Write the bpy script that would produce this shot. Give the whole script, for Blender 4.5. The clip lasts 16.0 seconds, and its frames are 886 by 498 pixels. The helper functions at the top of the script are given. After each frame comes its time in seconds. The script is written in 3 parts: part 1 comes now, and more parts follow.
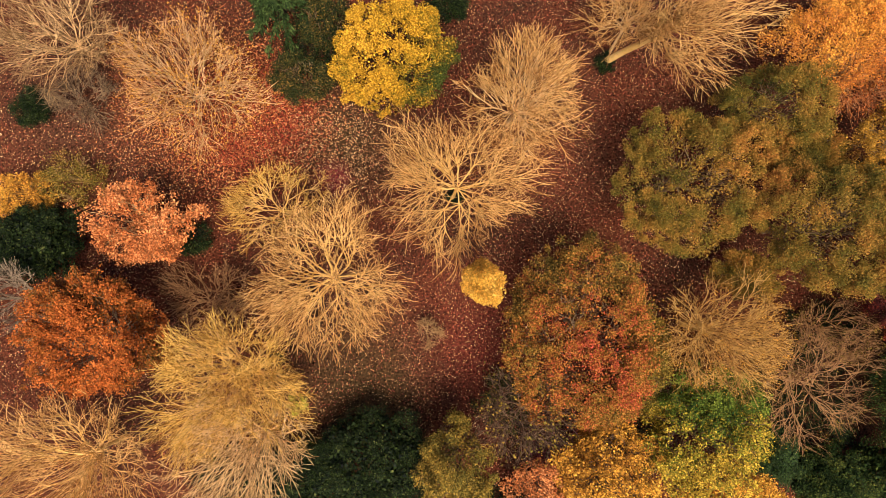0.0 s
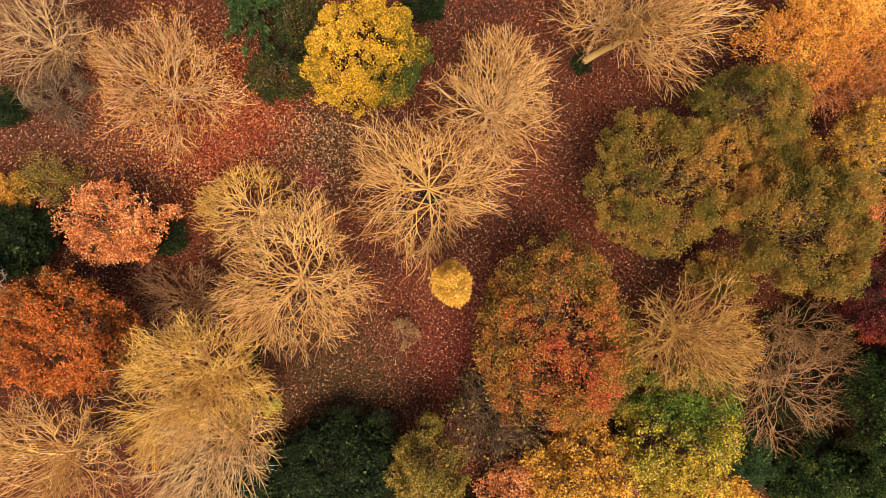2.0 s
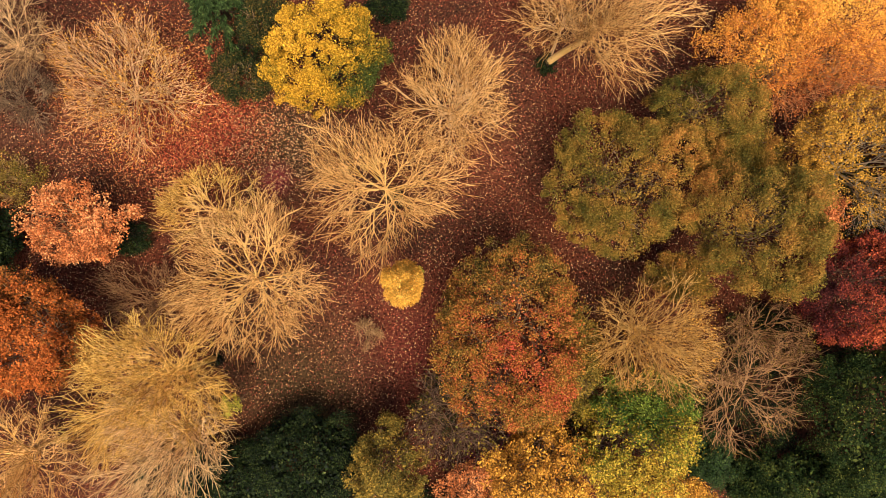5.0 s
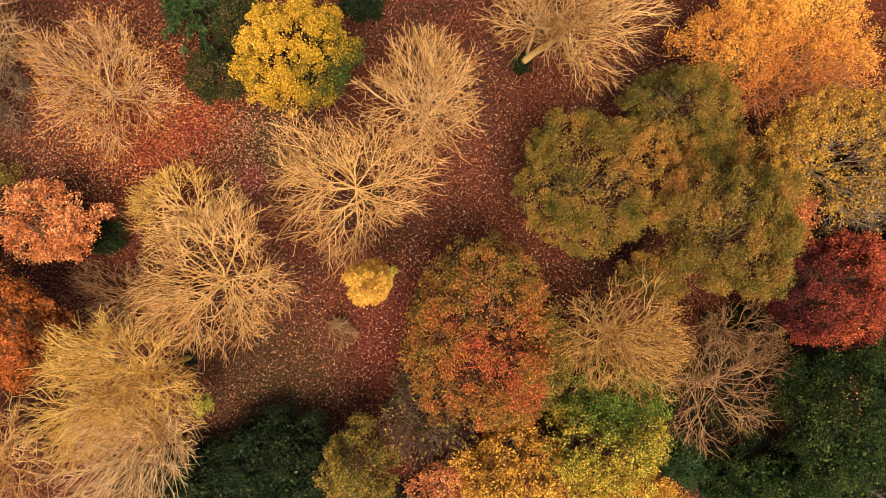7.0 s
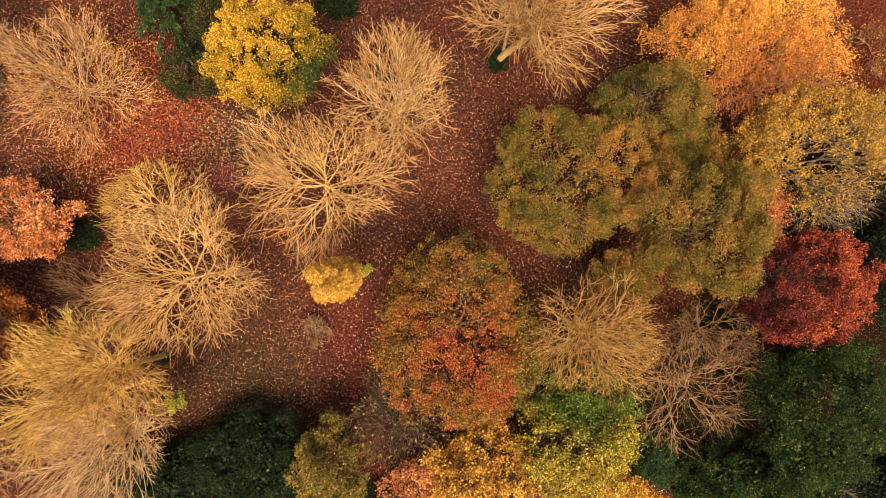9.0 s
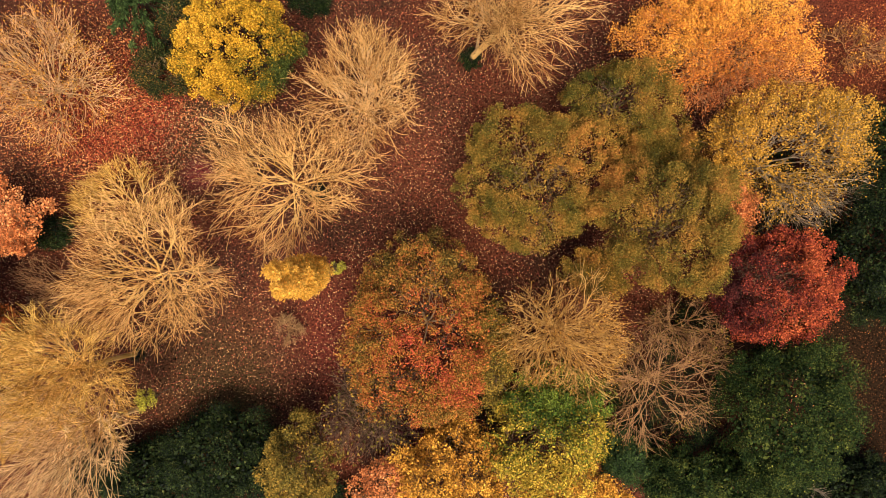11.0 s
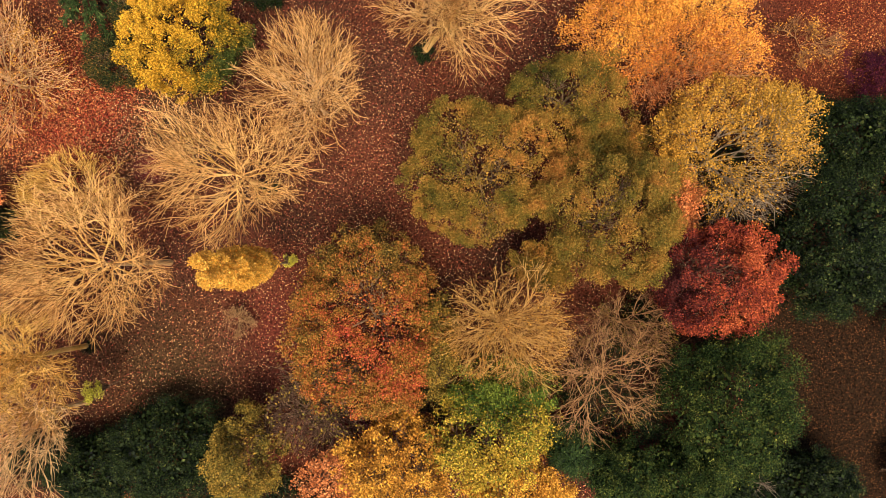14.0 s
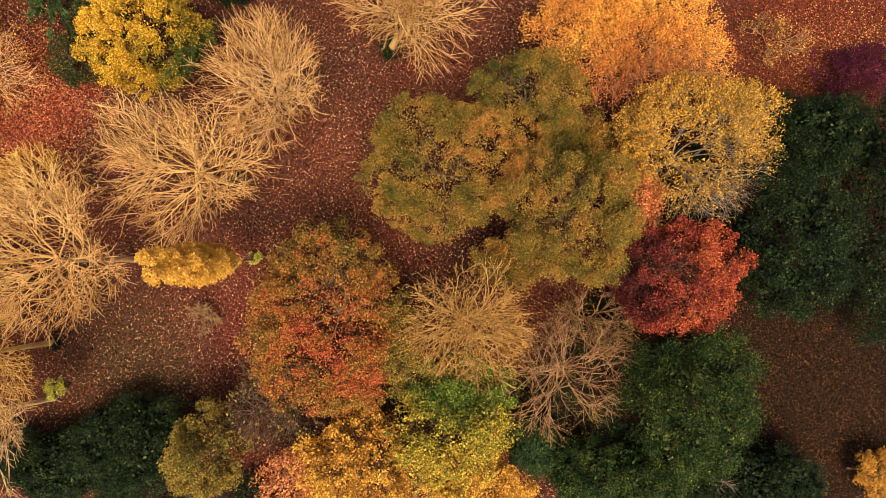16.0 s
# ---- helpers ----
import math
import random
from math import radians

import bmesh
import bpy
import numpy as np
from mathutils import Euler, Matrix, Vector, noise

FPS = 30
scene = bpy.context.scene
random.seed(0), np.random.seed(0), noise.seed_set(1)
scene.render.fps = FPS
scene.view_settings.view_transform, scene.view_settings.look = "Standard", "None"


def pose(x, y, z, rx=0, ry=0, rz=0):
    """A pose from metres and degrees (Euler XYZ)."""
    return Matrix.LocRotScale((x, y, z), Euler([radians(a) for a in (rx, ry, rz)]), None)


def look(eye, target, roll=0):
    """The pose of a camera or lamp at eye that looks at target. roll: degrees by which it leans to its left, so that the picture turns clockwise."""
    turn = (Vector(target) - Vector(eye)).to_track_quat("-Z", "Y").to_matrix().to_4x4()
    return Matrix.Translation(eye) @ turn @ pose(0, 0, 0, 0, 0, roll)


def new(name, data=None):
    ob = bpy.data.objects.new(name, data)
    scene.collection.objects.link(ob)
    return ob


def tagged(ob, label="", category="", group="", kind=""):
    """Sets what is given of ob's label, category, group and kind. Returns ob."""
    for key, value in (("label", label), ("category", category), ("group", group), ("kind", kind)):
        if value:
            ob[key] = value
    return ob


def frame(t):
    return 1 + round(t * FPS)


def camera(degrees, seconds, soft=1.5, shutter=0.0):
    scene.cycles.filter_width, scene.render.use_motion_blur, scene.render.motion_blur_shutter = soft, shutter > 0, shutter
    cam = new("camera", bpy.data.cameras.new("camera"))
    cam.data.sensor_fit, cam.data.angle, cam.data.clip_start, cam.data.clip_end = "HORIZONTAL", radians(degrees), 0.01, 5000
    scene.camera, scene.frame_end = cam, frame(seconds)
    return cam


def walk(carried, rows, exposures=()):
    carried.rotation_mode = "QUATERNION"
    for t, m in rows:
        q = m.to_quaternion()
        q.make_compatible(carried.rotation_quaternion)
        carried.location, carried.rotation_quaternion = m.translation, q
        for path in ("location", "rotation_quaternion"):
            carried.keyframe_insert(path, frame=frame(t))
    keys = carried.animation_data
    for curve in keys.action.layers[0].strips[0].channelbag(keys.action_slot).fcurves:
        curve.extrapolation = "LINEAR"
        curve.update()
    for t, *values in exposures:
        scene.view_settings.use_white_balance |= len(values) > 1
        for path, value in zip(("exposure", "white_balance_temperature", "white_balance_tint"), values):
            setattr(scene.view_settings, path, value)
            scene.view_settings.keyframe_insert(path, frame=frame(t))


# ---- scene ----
cam = camera(71.0, 16.0, soft=0.6)
EXPOSURE, KELVIN, TINT = 1.08, 5950, 18
METRES, EYE, TILT, LEAN, TURN = 17.0, 47.4, -90.0, 0.0, 0.0
ROWS = [
    (0.0, 0.0, 0.0, 0.0, 0.0, 0.0, -0.0),
    (0.5, 0.0277, 0.0005, -0.0004, 0.03, 0.01, -0.04),
    (1.0, 0.0553, 0.0008, -0.0008, 0.07, 0.03, -0.05),
    (1.5, 0.0842, 0.0013, 0.0001, 0.08, 0.04, -0.08),
    (2.0, 0.1127, 0.0024, 0.0008, 0.13, 0.05, -0.1),
    (2.5, 0.1408, 0.0034, 0.001, 0.18, 0.07, -0.12),
    (3.0, 0.1695, 0.0043, 0.0011, 0.21, 0.09, -0.13),
    (3.5, 0.1982, 0.0051, 0.0012, 0.27, 0.09, -0.16),
    (4.0, 0.2265, 0.0055, 0.0007, 0.3, 0.11, -0.17),
    (6.5, 0.3734, 0.0074, -0.0062, 0.47, 0.23, -0.24),
    (7.0, 0.4025, 0.0086, -0.0077, 0.5, 0.24, -0.25),
    (7.5, 0.4308, 0.01, -0.0103, 0.52, 0.24, -0.27),
    (8.0, 0.4592, 0.0117, -0.0121, 0.54, 0.24, -0.27),
    (8.5, 0.4876, 0.0134, -0.0136, 0.56, 0.24, -0.29),
    (9.0, 0.5162, 0.0153, -0.0151, 0.57, 0.24, -0.32),
    (11.5, 0.6686, 0.0211, -0.0275, 0.6, 0.24, -0.41),
    (12.0, 0.702, 0.0219, -0.0327, 0.56, 0.22, -0.45),
    (12.5, 0.7373, 0.0229, -0.0377, 0.53, 0.21, -0.48),
    (13.0, 0.7728, 0.0234, -0.0415, 0.52, 0.19, -0.52),
    (13.5, 0.809, 0.0236, -0.0449, 0.52, 0.19, -0.55),
    (14.0, 0.8449, 0.0241, -0.0477, 0.52, 0.18, -0.6),
    (14.5, 0.8821, 0.0251, -0.0502, 0.52, 0.18, -0.63),
    (15.0, 0.9197, 0.0264, -0.0524, 0.53, 0.18, -0.66),
    (15.5, 0.9583, 0.0284, -0.0546, 0.52, 0.16, -0.69),
    (16.0, 0.9968, 0.0305, -0.0568, 0.55, 0.18, -0.71),
]
walk(cam, [(t, pose(0, 0, EYE, TILT, LEAN, TURN) @ pose(METRES * x, METRES * y, METRES * z, 90 + pitch, roll, yaw)) for t, x, y, z, yaw, pitch, roll in ROWS],
     exposures=[(0.0, EXPOSURE, KELVIN, TINT), (16.0, EXPOSURE, KELVIN, TINT)])

# ---- light: a hazy autumn sky and a soft, veiled sun ----
SUN_ELEVATION, SUN_AZIMUTH = 69.0, 165.0   # degrees; azimuth from +y towards +x
world = bpy.data.worlds.new("sky")
scene.world = world
world.use_nodes = True
wn, wl = world.node_tree.nodes, world.node_tree.links
sky = wn.new("ShaderNodeTexSky")
sky.sky_type = "NISHITA"
sky.sun_disc = False
sky.sun_elevation, sky.sun_rotation = radians(SUN_ELEVATION), radians(SUN_AZIMUTH)
sky.dust_density = 2.0
wn["Background"].inputs["Strength"].default_value = 0.074
wl.new(sky.outputs["Color"], wn["Background"].inputs["Color"])
sun_data = bpy.data.lights.new("sun", "SUN")
sun_data.energy, sun_data.angle, sun_data.color = 3.55, radians(32), (1.0, 0.9, 0.74)
sun = new("sun", sun_data)
az, el = radians(SUN_AZIMUTH), radians(SUN_ELEVATION)
sun.matrix_world = look((60 * math.sin(az) * math.cos(el), 60 * math.cos(az) * math.cos(el), 60 * math.sin(el)), (0, 0, 0))

# ---- materials ----


def node(mat, kind, **values):
    n = mat.node_tree.nodes.new(kind)
    for key, value in values.items():
        n.inputs[key].default_value = value
    return n


def math_node(mat, operation, a, b, clamp=False):
    n = mat.node_tree.nodes.new("ShaderNodeMath")
    n.operation, n.use_clamp = operation, clamp
    for slot, value in zip(n.inputs, (a, b)):
        if isinstance(value, (int, float)):
            slot.default_value = value
        else:
            mat.node_tree.links.new(value, slot)
    return n.outputs[0]


def ramp_node(mat, fac, stops):
    n = mat.node_tree.nodes.new("ShaderNodeValToRGB")
    marks = n.color_ramp.elements
    marks[0].position, marks[1].position = stops[0][0], stops[-1][0]
    marks[0].color, marks[1].color = (*stops[0][1], 1), (*stops[-1][1], 1)
    for place, colour in stops[1:-1]:
        marks.new(place).color = (*colour, 1)
    mat.node_tree.links.new(fac, n.inputs["Fac"])
    return n.outputs["Color"]


def noise_at(mat, scale, detail=3.0, shift=(0, 0, 0)):
    g = mat.node_tree.nodes.new("ShaderNodeNewGeometry")
    add = mat.node_tree.nodes.new("ShaderNodeVectorMath")
    add.inputs[1].default_value = shift
    mat.node_tree.links.new(g.outputs["Position"], add.inputs[0])
    n = node(mat, "ShaderNodeTexNoise", Scale=scale, Detail=detail)
    mat.node_tree.links.new(add.outputs[0], n.inputs["Vector"])
    return n.outputs["Fac"]


def nearness(mat, place, reach):
    """1 at the place, 0 at that distance from it."""
    g = mat.node_tree.nodes.new("ShaderNodeNewGeometry")
    d = mat.node_tree.nodes.new("ShaderNodeVectorMath")
    d.operation = "DISTANCE"
    d.inputs[1].default_value = place
    mat.node_tree.links.new(g.outputs["Position"], d.inputs[0])
    return math_node(mat, "SUBTRACT", 1.0, math_node(mat, "DIVIDE", d.outputs["Value"], reach), clamp=True)


def start_material(name):
    mat = bpy.data.materials.new(name)
    mat.use_nodes = True
    return mat, mat.node_tree.nodes["Principled BSDF"]


def leaf_material(name, stops, patch=0.5, single=0.45, hot=None, through_light=0.16, rough=0.65, gloss=0.06, speckle=0.95, shift=(0, 0, 0)):
    """Leaves whose colour drifts in patches over the crown and varies from leaf to leaf. hot: a place, a reach and how
    far the colour moves along the stops there: mostly where the turning has gone furthest, in the red leaves a painted
    shaded side.
    """
    mat, shade = start_material(name)
    links = mat.node_tree.links
    g = mat.node_tree.nodes.new("ShaderNodeNewGeometry")
    drift = math_node(mat, "MULTIPLY_ADD", noise_at(mat, patch, 2.0, shift), 2.2)
    drift.node.inputs[2].default_value = -0.6
    fac = math_node(mat, "ADD", math_node(mat, "MULTIPLY", drift, 1 - single), math_node(mat, "MULTIPLY", g.outputs["Random Per Island"], single))
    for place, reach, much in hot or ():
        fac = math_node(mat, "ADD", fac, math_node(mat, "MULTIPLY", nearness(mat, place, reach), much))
    colour = ramp_node(mat, fac, stops)
    hsv = node(mat, "ShaderNodeHueSaturation")
    worn = math_node(mat, "FRACT", math_node(mat, "MULTIPLY", g.outputs["Random Per Island"], 57.3), 0.0)
    worn = math_node(mat, "POWER", worn, 1.8)
    links.new(math_node(mat, "MULTIPLY_ADD", worn, 1.5 * speckle), hsv.inputs["Value"])
    hsv.inputs["Value"].links[0].from_node.inputs[2].default_value = 1.02 - 0.54 * speckle
    links.new(colour, hsv.inputs["Color"])
    links.new(hsv.outputs["Color"], shade.inputs["Base Color"])
    shade.inputs["Roughness"].default_value = rough
    shade.inputs["Specular IOR Level"].default_value = gloss
    glow = node(mat, "ShaderNodeBsdfTranslucent")
    links.new(hsv.outputs["Color"], glow.inputs["Color"])
    mix = node(mat, "ShaderNodeMixShader", Fac=through_light)
    links.new(shade.outputs[0], mix.inputs[1])
    links.new(glow.outputs[0], mix.inputs[2])
    links.new(mix.outputs[0], mat.node_tree.nodes["Material Output"].inputs["Surface"])
    return mat


def bark_material(name, dark, light, moss=None):
    mat, shade = start_material(name)
    links = mat.node_tree.links
    g = mat.node_tree.nodes.new("ShaderNodeNewGeometry")
    fac = math_node(mat, "ADD", math_node(mat, "MULTIPLY", noise_at(mat, 0.45, 2.0), 0.65), math_node(mat, "MULTIPLY", noise_at(mat, 9.0, 4.0), 0.3))
    fac = math_node(mat, "ADD", fac, math_node(mat, "MULTIPLY", math_node(mat, "SUBTRACT", g.outputs["Random Per Island"], 0.45), 1.1))
    mid = moss or tuple((a + b) / 2 for a, b in zip(dark, light))
    links.new(ramp_node(mat, fac, [(0.12, tuple(0.6 * c for c in dark)), (0.3, dark), (0.48, mid), (0.7, light)]), shade.inputs["Base Color"])
    shade.inputs["Roughness"].default_value = 0.8
    shade.inputs["Specular IOR Level"].default_value = 0.06
    bump = node(mat, "ShaderNodeBump", Strength=0.3, Distance=0.02)
    links.new(noise_at(mat, 22.0, 5.0), bump.inputs["Height"])
    links.new(bump.outputs[0], shade.inputs["Normal"])
    return mat


def ground_material():
    mat, shade = start_material("leaf_mould")
    links = mat.node_tree.links
    fac = math_node(mat, "ADD", math_node(mat, "MULTIPLY", noise_at(mat, 0.13, 3.0), 0.6), math_node(mat, "MULTIPLY", noise_at(mat, 2.6, 5.0), 0.45))
    colour = ramp_node(mat, fac, [(0.3, (0.016, 0.011, 0.005)), (0.46, (0.044, 0.016, 0.008)), (0.6, (0.068, 0.0175, 0.0075)), (0.78, (0.10, 0.042, 0.018))])
    # worn turf shows through in places; wine-red and orange litter lies thick in others; the near-black tint to the
    # east is painted tree shade
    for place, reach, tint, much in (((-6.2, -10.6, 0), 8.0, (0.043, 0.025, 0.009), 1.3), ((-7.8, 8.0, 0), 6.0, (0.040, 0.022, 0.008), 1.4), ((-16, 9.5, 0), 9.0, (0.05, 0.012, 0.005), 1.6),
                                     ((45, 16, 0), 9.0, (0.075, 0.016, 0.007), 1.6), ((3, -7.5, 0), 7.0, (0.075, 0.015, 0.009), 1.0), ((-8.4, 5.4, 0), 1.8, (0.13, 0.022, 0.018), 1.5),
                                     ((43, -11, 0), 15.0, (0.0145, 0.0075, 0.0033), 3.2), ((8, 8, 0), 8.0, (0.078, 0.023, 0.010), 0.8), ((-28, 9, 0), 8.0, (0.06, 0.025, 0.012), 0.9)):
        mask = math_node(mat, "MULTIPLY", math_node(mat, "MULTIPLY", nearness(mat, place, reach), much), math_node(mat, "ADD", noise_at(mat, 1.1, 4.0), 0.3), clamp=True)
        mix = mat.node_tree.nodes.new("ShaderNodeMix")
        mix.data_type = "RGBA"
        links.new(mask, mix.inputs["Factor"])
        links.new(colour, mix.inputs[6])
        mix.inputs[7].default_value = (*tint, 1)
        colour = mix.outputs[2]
    fine = math_node(mat, "MULTIPLY_ADD", noise_at(mat, 7.0, 6.0), 4.2)
    fine.node.inputs[2].default_value = -1.05
    hsv = node(mat, "ShaderNodeHueSaturation")
    links.new(fine, hsv.inputs["Value"])
    links.new(colour, hsv.inputs["Color"])
    links.new(hsv.outputs["Color"], shade.inputs["Base Color"])
    shade.inputs["Roughness"].default_value = 0.95
    shade.inputs["Specular IOR Level"].default_value = 0.02
    bump = node(mat, "ShaderNodeBump", Strength=0.8, Distance=0.08)
    links.new(noise_at(mat, 11.0, 5.0), bump.inputs["Height"])
    links.new(bump.outputs[0], shade.inputs["Normal"])
    return mat


# ---- mesh building ----
rng = np.random.default_rng(7)


def ground_height(x, y):
    return -0.55 * np.tanh(np.asarray(y) / 14.0) + 0.12 * np.sin(np.asarray(x) * 0.23 + 1.0) * np.cos(np.asarray(y) * 0.31) + 0.05 * np.sin(np.asarray(x) * 0.9 + np.asarray(y) * 0.7)


def make_mesh(name, pieces, smooth=False):
    """One mesh from pieces of (vertices, quads)."""
    verts, quads, base = [], [], 0
    for v, q in pieces:
        v = v.reshape(-1, 3)
        verts.append(v)
        quads.append(q.reshape(-1, 4) + base)
        base += len(v)
    verts, quads = np.concatenate(verts), np.concatenate(quads)
    mesh = bpy.data.meshes.new(name)
    mesh.vertices.add(len(verts))
    mesh.vertices.foreach_set("co", verts.astype(np.float32).ravel())
    mesh.loops.add(quads.size)
    mesh.loops.foreach_set("vertex_index", quads.astype(np.int32).ravel())
    mesh.polygons.add(len(quads))
    mesh.polygons.foreach_set("loop_start", np.arange(0, quads.size, 4, dtype=np.int32))
    if smooth:
        mesh.polygons.foreach_set("use_smooth", np.ones(len(quads), dtype=bool))
    mesh.update()
    return mesh


def part(name, pieces, material, parent, label="", kind="", smooth=False):
    mesh = make_mesh(name, pieces, smooth)
    mesh.materials.append(material)
    ob = new(name, mesh)
    ob.parent = parent
    return tagged(ob, label=label, kind=kind)


def thing(name, x, y, label, category, group="", kind=""):
    global rng
    rng = np.random.default_rng(int(abs(x * 971 + y * 57 + 5000) * 10))   # each thing grows by its own numbers
    ob = new(name)
    ob.location = (x, y, float(ground_height(x, y)))
    return tagged(ob, label=label, category=category, group=group, kind=kind)


def unit(v):
    return v / np.maximum(np.linalg.norm(v, axis=-1, keepdims=True), 1e-9)


def tubes(path, radius, sides):
    """Tapered tubes round polylines: path (n, k, 3), radius (n, k)."""
    n, k, _ = path.shape
    axis = unit(path[:, -1] - path[:, 0])
    ref = np.where(np.abs(axis[:, 2:3]) > 0.8, np.array([[1.0, 0, 0]]), np.array([[0, 0, 1.0]]))
    u = unit(np.cross(axis, ref))
    v = np.cross(axis, u)
    turn = np.arange(sides) * 2 * np.pi / sides
    ring = u[:, None, :] * np.cos(turn)[None, :, None] + v[:, None, :] * np.sin(turn)[None, :, None]
    verts = path[:, :, None, :] + radius[:, :, None, None] * ring[:, None, :, :]
    i = np.arange(n)[:, None, None] * k * sides + np.arange(k - 1)[None, :, None] * sides
    s = np.arange(sides)[None, None, :]
    e = (s + 1) % sides
    return verts, np.stack([i + s, i + e, i + e + sides, i + s + sides], axis=-1)


def grow(start, way, length, k, wander, lift):
    """Polylines that set out from start along way, wandering and bending up (or down)."""
    n = len(start)
    path = np.empty((n, k, 3))
    path[:, 0] = start
    d = unit(way)
    for j in range(1, k):
        path[:, j] = path[:, j - 1] + d * (length / (k - 1))[:, None]
        d = unit(d + rng.normal(0, wander, (n, 3)) + np.array([0, 0, lift]))
    return path


def sprout(path, radius, each, low, high, spread, wide=0.2):
    """Starts, ways, radii and parents of side shoots along polylines."""
    n, k, _ = path.shape
    owner = np.repeat(np.arange(n), each)
    s = low + (high - low) * np.sqrt(rng.random(len(owner)))
    at = s * (k - 1)
    j = np.minimum(at.astype(int), k - 2)
    f = (at - j)[:, None]
    a, b = path[owner, j], path[owner, j + 1]
    tangent = unit(b - a)
    side = unit(np.cross(tangent, rng.normal(0, 1, (len(owner), 3))))
    angle = np.radians(spread) * (1 + wide * rng.normal(0, 1, len(owner)))
    way = tangent * np.cos(angle)[:, None] + side * np.sin(angle)[:, None]
    thick = radius[owner, j] * (1 - f[:, 0]) + radius[owner, j + 1] * f[:, 0]
    return a * (1 - f) + b * f, way, thick, s


def reach_of(start, way, centre, radii):
    """How far it is from start along way to the crown's outline."""
    p, d = (start - centre) / radii, unit(way) / radii
    a, b, c = (d * d).sum(1), (p * d).sum(1), (p * p).sum(1) - 1
    root = b * b - a * c
    return np.where(root > 0, np.maximum((-b + np.sqrt(np.maximum(root, 0))) / a, 0.15), 0.25)


def taper(k, first, last):
    return first[:, None] + (last - first)[:, None] * np.linspace(0, 1, k)[None, :]


def fork_off(path, radius, root, tips, sides, low, tip_angle, side_angle):
    """Starts, ways, radii, places along the parent and root limbs of the branches that a set of branches divides into: some at the tip, some along the sides."""
    n, k, _ = path.shape
    end = unit(path[:, -1] - path[:, -2])
    across = unit(np.cross(end, rng.normal(0, 1, (n, 3))))
    other = np.cross(end, across)
    starts, ways, thick, place, roots = [], [], [], [], []
    for i in range(tips):
        turn = i * 2 * np.pi / max(tips, 1) + rng.normal(0, 0.35, n)
        angle = np.radians(tip_angle * rng.uniform(0.45, 1.35, n))
        side = across * np.cos(turn)[:, None] + other * np.sin(turn)[:, None]
        starts.append(path[:, -1])
        ways.append(end * np.cos(angle)[:, None] + side * np.sin(angle)[:, None])
        thick.append(radius[:, -1])
        place.append(np.ones(n))
        roots.append(root)
    if sides:
        s1, w1, t1, f1 = sprout(path, radius, sides, low, 0.95, side_angle)
        starts.append(s1), ways.append(w1), thick.append(t1), place.append(f1), roots.append(np.repeat(root, sides))
    return [np.concatenate(x) for x in (starts, ways, thick, place, roots)]


# tips, sides, share of the way to the outline, joints, widest and thinnest radius, tube sides
BOUGH, BRANCH, BRANCHLET, TWIG = (2, 2, 0.42, 5, 0.048, 0.032, 5), (2, 2, 0.5, 5, 0.031, 0.022, 4), (2, 1, 0.62, 4, 0.0215, 0.016, 3), (1, 3, 0.95, 2, 0.0135, 0.0075, 3)
TUFTED = (BOUGH, (2, 2, 0.5, 5, 0.03, 0.02, 4), (2, 2, 0.6, 3, 0.02, 0.012, 3))


